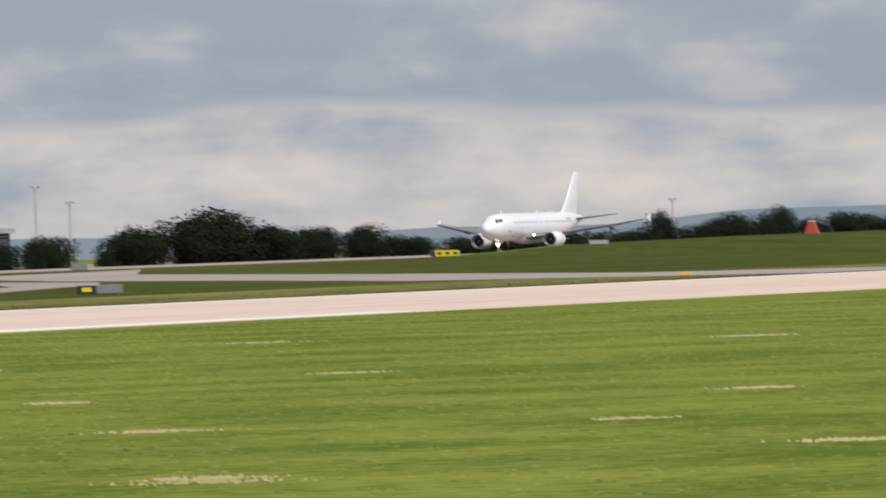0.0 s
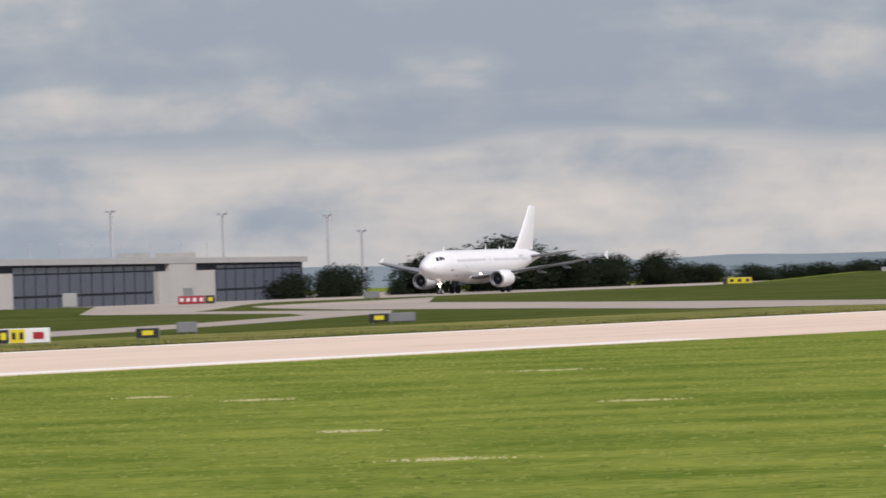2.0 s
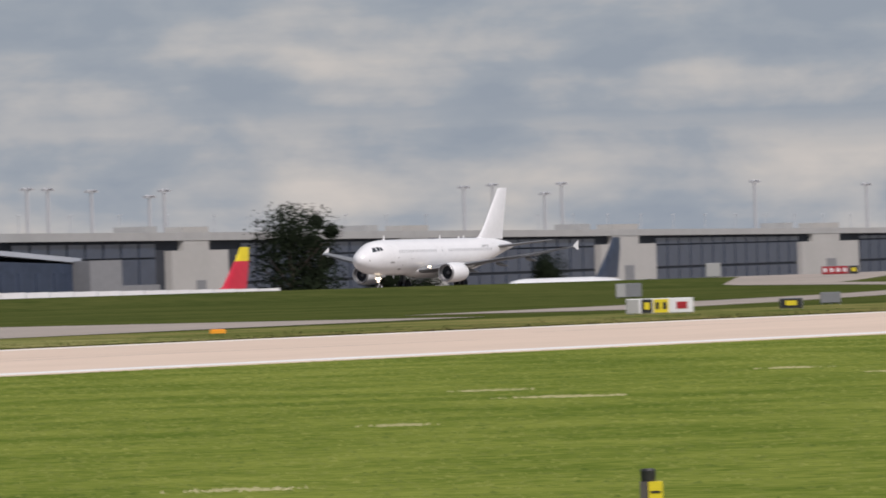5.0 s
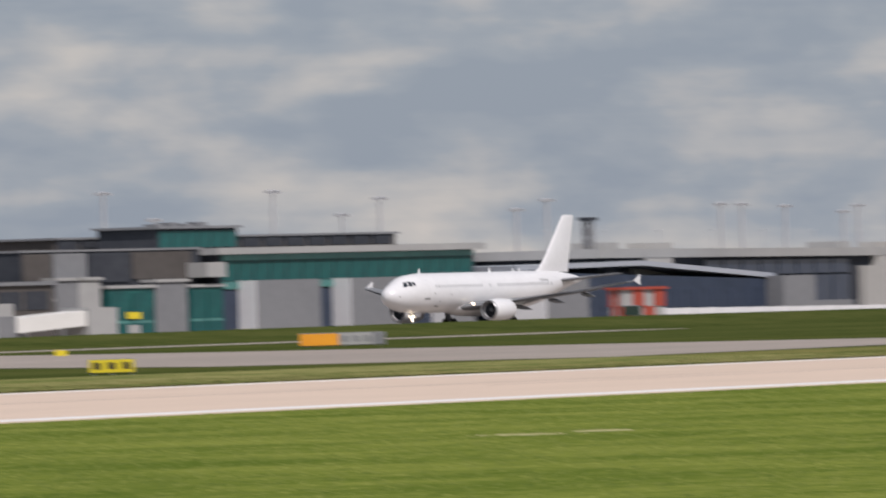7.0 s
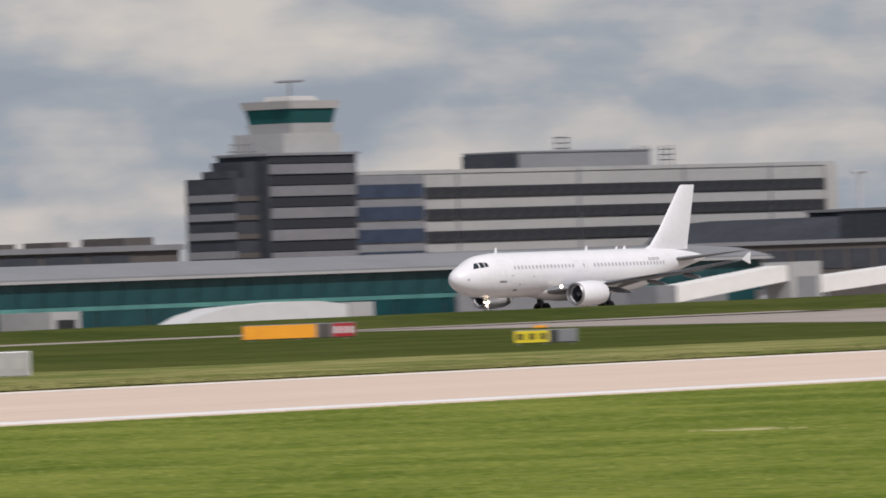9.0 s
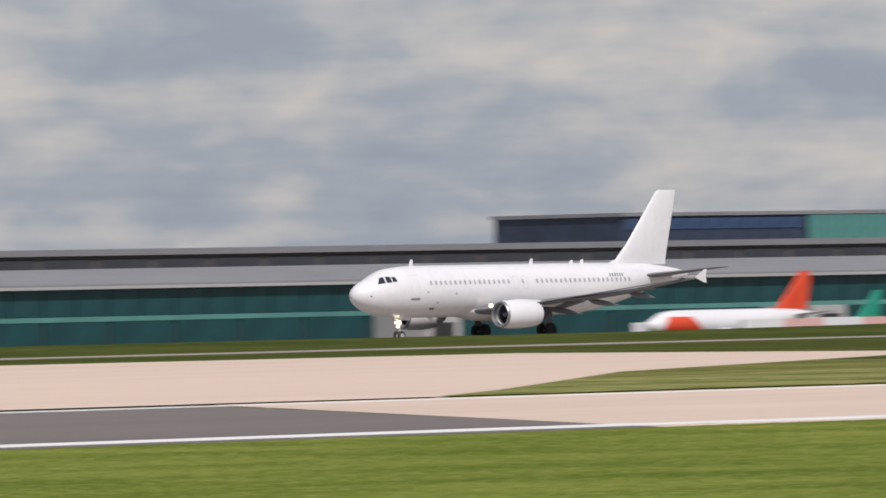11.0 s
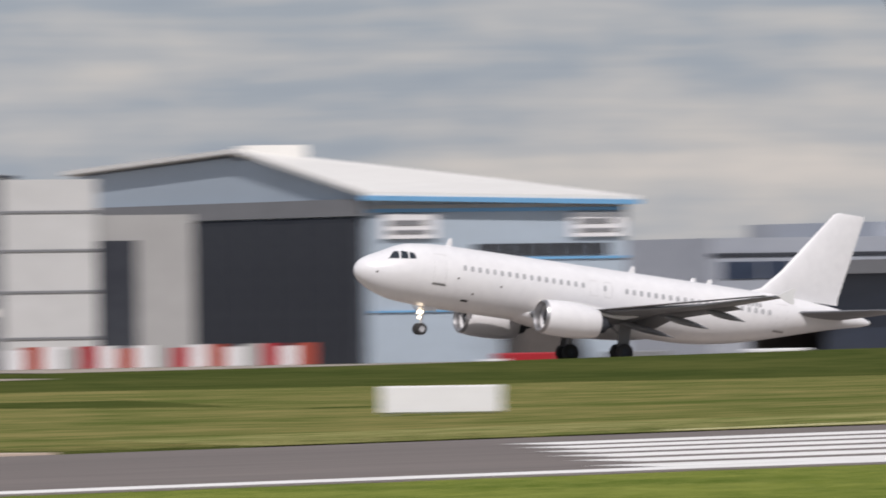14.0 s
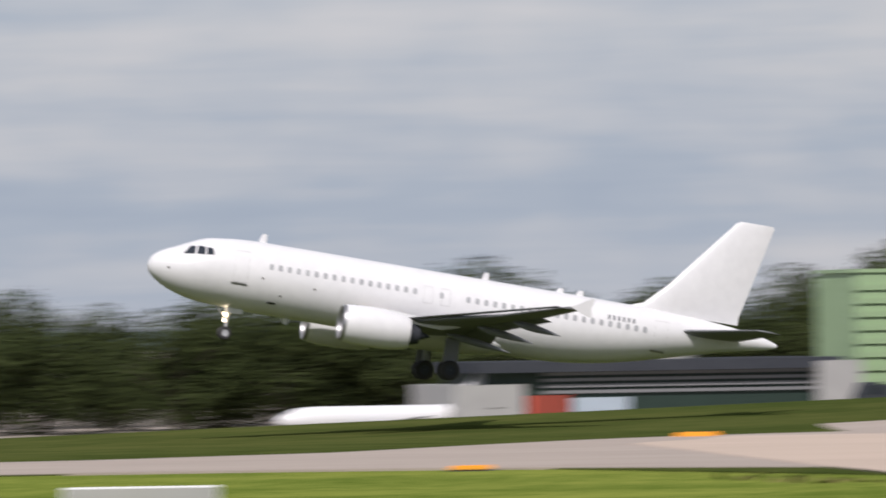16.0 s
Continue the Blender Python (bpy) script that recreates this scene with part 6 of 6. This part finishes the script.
for q in ((612, 603, 7, 3.6, M["white"], "white high-sided catering truck"), (624, 604, 5, 2.9, coral, "orange-red service truck on the apron"), (596, 603, 6, 3.3, M["white"], "white ramp service truck"), (640, 604, 6, 3.3, M["white"], "white ramp service truck"),
          (405, 602, 6, 3.2, M["white"], "white box van by the pier"), (414, 603, 5, 2.6, M["slate"], "dark ramp tug on the apron"), (432, 604, 9, 4.4, M["white"], "white high-lift truck by the pier"), (452, 602, 5, 2.8, M["red"], "red ramp vehicle on the apron"), (466, 603, 7, 3.3, M["orange"], "orange ramp vehicle on the apron"),
          (478, 602, 6, 3.2, M["pale"], "pale fuel truck on the apron"), (500, 604, 8, 3.4, M["white"], "white baggage truck on the apron"), (352, 602, 6, 3.0, M["white"], "white van near the tower"), (370, 604, 6, 3.0, M["cream"], "cream minibus near the tower"),
          (243, 602, 7, 3.1, M["navy"], "dark blue van before the shed"), (234, 603, 5, 2.6, M["white"], "white car-derived van beside the shed"), (302, 604, 6, 2.6, M["red"], "red airport fire vehicle"), (311, 604, 6, 2.6, M["clad"], "grey pickup by the hangar"), (322, 603, 6, 2.5, M["white"], "white van by the hangar"),
          (148, 601, 5, 2.0, M["slate"], "dark parked car-sized van by the shed"), (153.5, 602, 5, 2.2, M["clad"], "grey pickup parked by the screen"), (1012, 640, 5, 3.0, M["white"], "white belt loader at the gates"), (1001, 638, 5, 2.6, M["red"], "red ramp tug at the gates"), (1022, 640, 4.5, 2.4, M["yellow"], "yellow ramp tug at the gates"), (1036, 642, 5, 3.2, M["pale"], "grey container truck at the gates"),
          (940, 612, 7, 3.6, M["white"], "white ramp truck by the gates"), (968, 612, 6, 3.2, M["red"], "red ramp vehicle by the gates"), (905, 610, 8, 3.4, M["white"], "white ramp truck by the gates"), (868, 606, 6, 3.4, M["yellow"], "yellow ramp vehicle on the apron")):
    truck(*q)

t = thing("barrier_row", "row of red and white water-filled barriers", "barrier")
for i in range(17):
    x = 268 + i * 1.45
    boxes("barrier", [(x, x + 1.4, 612, 612.6, height(x, 612) - 0.1, 0.3 if i % 3 else 0.1)], (M["white"], M["hutred"], M["white"], M["pale"], M["red"])[i % 5], t)
t = thing("barrier_row", "row of pale pink and white barriers", "barrier")
pink = mat("faded_pink_plastic", (0.68, 0.42, 0.40), (0.6, 0.36, 0.35), 0.6)
for i in range(26):
    x = 592 + i * 1.7
    boxes("barrier", [(x, x + 1.65, 584, 584.6, height(x, 584) - 0.1, 0.75)], pink if (i // 3) % 2 else M["white"], t)

# ---- grass tufts and dry streaks on the near field ----
def lay_normals(me):
    """Shade blades like the turf they stand in."""
    me.polygons.foreach_set("use_smooth", [True] * len(me.polygons))
    me.normals_split_custom_set_from_vertices([(0, 0, 1)] * len(me.vertices))


DRY = ((176, 83.5, 1.3), (319, 147, 2.2), (245, 110, 1.4), (139, 65, 1.6), (209, 102, 1.0), (209, 83, 1.0), (304, 121, 1.6), (276, 142, 1.2), (243, 135, 1.3), (230, 126, 1.5), (141, 66, 1.3), (264, 132, 1.0), (230, 125, 1.6), (142, 84, 1.3), (216, 141, 1.4), (220, 141, 1.0), (180, 139, 1.2), (136, 181, 1.4), (179, 74, 0.9), (158, 61, 1.2), (195, 111, 0.9))
rnd = random.Random(5)
vs, fs = [], []
for x, y, w in DRY:
    a = math.atan2(x, y)
    for k in range(150):
        u, v = rnd.gauss(0, 0.42) * w, rnd.gauss(0, 0.4)
        px, py = x + u * math.cos(a) + v * math.sin(a), y - u * math.sin(a) + v * math.cos(a)
        s, h, b = rnd.uniform(0.02, 0.05), rnd.uniform(0.02, 0.07), height(px, py)
        n = len(vs)
        vs += [(px - s * math.cos(a), py + s * math.sin(a), b), (px + s * math.cos(a), py - s * math.sin(a), b), (px, py, b + h)]
        fs.append((n, n + 1, n + 2))
me = bpy.data.meshes.new("dry_grass")
me.from_pydata(vs, [], fs)
me.materials.append(M["dry"])
lay_normals(me)
tagged(new("dry_grass", me), "straw-coloured dry grass streaks on the mown field", "grass", kind="stuff")
vs, fs = [], []
for k in range(150000):
    a = radians(rnd.uniform(9, 70))
    far = min(187 / math.cos(a), 460)
    r = math.sqrt(rnd.uniform(130 ** 2, far ** 2)) if far > 131 else 140
    px, py = r * math.sin(a), r * math.cos(a)
    if py > 186.5:
        continue
    s, h, b = rnd.uniform(0.03, 0.15), rnd.uniform(0.015, 0.055), height(px, py)
    n = len(vs)
    vs += [(px - s * math.cos(a), py + s * math.sin(a), b - 0.01), (px + s * math.cos(a), py - s * math.sin(a), b - 0.01), (px + (q := rnd.uniform(-1, 1) * s) * math.cos(a), py - q * math.sin(a), b + h)]
    fs.append((n, n + 1, n + 2))
me = bpy.data.meshes.new("grass_tufts")
me.from_pydata(vs, [], fs)
me.materials.append(M["blade"])
lay_normals(me)
tagged(new("grass_tufts", me), "short green grass blades over the mown field", "grass", kind="stuff")
vs, fs = [], []
for k in range(26000):
    x = rnd.uniform(60, 900)
    y = 250.5 + abs(rnd.gauss(0, 9))
    if 205 < x < 268 or 63 < x < 112 or 640 < x < 690:
        continue
    a = math.atan2(x, y)
    s, h, b = rnd.uniform(0.05, 0.12), rnd.uniform(0.07, 0.13), height(x, y)
    n = len(vs)
    vs += [(x - s * math.cos(a), y + s * math.sin(a), b - 0.01), (x + s * math.cos(a), y - s * math.sin(a), b - 0.01), (x, y, b + h)]
    fs.append((n, n + 1, n + 2))
me = bpy.data.meshes.new("verge_grass")
me.from_pydata(vs, [], fs)
me.materials.append(M["tawny"])
lay_normals(me)
tagged(new("verge_grass", me), "taller seeding grass along the runway verge", "grass", kind="stuff")


# ---- what moves ----
def motions():
    walk(jet, [
        (0, pose(1261.59, 536.4, 0.35, 0, 0.00)),
        (0.5, pose(1232.29, 536.4, 0.35, 0, 0.00)),
        (1, pose(1202.31, 536.4, 0.34, 0, 0.00)),
        (1.5, pose(1172.47, 536.4, 0.34, 0, 0.00)),
        (2, pose(1142.19, 536.4, 0.33, 0, 0.00)),
        (2.5, pose(1111.90, 536.4, 0.33, 0, 0.00)),
        (3, pose(1081.93, 536.4, 0.32, 0, 0.00)),
        (4, pose(1017.22, 536.4, 0.31, 0, 0.00)),
        (5, pose(951.36, 536.4, 0.30, 0, 0.00)),
        (5.5, pose(917.75, 536.4, 0.30, 0, 0.00)),
        (6, pose(883.63, 536.4, 0.22, 0, 0.00)),
        (6.5, pose(849.86, 537.0, 0.15, 0, 0.00)),
        (7, pose(815.57, 537.7, 0.08, 0, 0.00)),
        (7.5, pose(781.25, 538.4, 0.00, 0, 0.00)),
        (8, pose(746.29, 539.0, 0.00, 0, 0.00)),
        (8.5, pose(709.30, 539.0, 0.00, 0, 0.00)),
        (9, pose(672.24, 539.0, 0.00, 0, 0.00)),
        (9.5, pose(635.49, 539.0, 0.00, 0, 0.00)),
        (10, pose(597.58, 539.0, 0.00, 0, 0.00)),
        (11, pose(519.05, 538.1, 0.00, 0, 0.00)),
        (11.8, pose(455.48, 537.4, 0.00, 0, 1.20)),
        (12.3, pose(415.25, 537.0, -0.25, 0, 3.41)),
        (12.5, pose(398.94, 536.6, -0.41, 0, 4.10)),
        (13, pose(357.84, 535.5, -0.71, 0, 4.98)),
        (13.5, pose(316.37, 534.5, -0.65, 0, 6.59)),
        (14, pose(274.88, 533.5, -0.64, 0, 8.13)),
        (14.5, pose(232.81, 532.3, -0.95, 0, 8.35)),
        (15, pose(190.63, 531.5, -0.60, 0, 9.02)),
        (15.5, pose(148.20, 530.6, 0.04, 0, 9.69)),
        (16, pose(105.37, 529.8, 0.28, 0, 10.23)),
    ])
    for leg in gear:
        walk(leg, [(0, pose(0, 0, 0)), (12.6, pose(0, 0, 0)), (14.3, pose(0, 0, -0.18)), (15.2, pose(0, 0, -0.3)), (16, pose(0, 0, -0.3))])


motions()
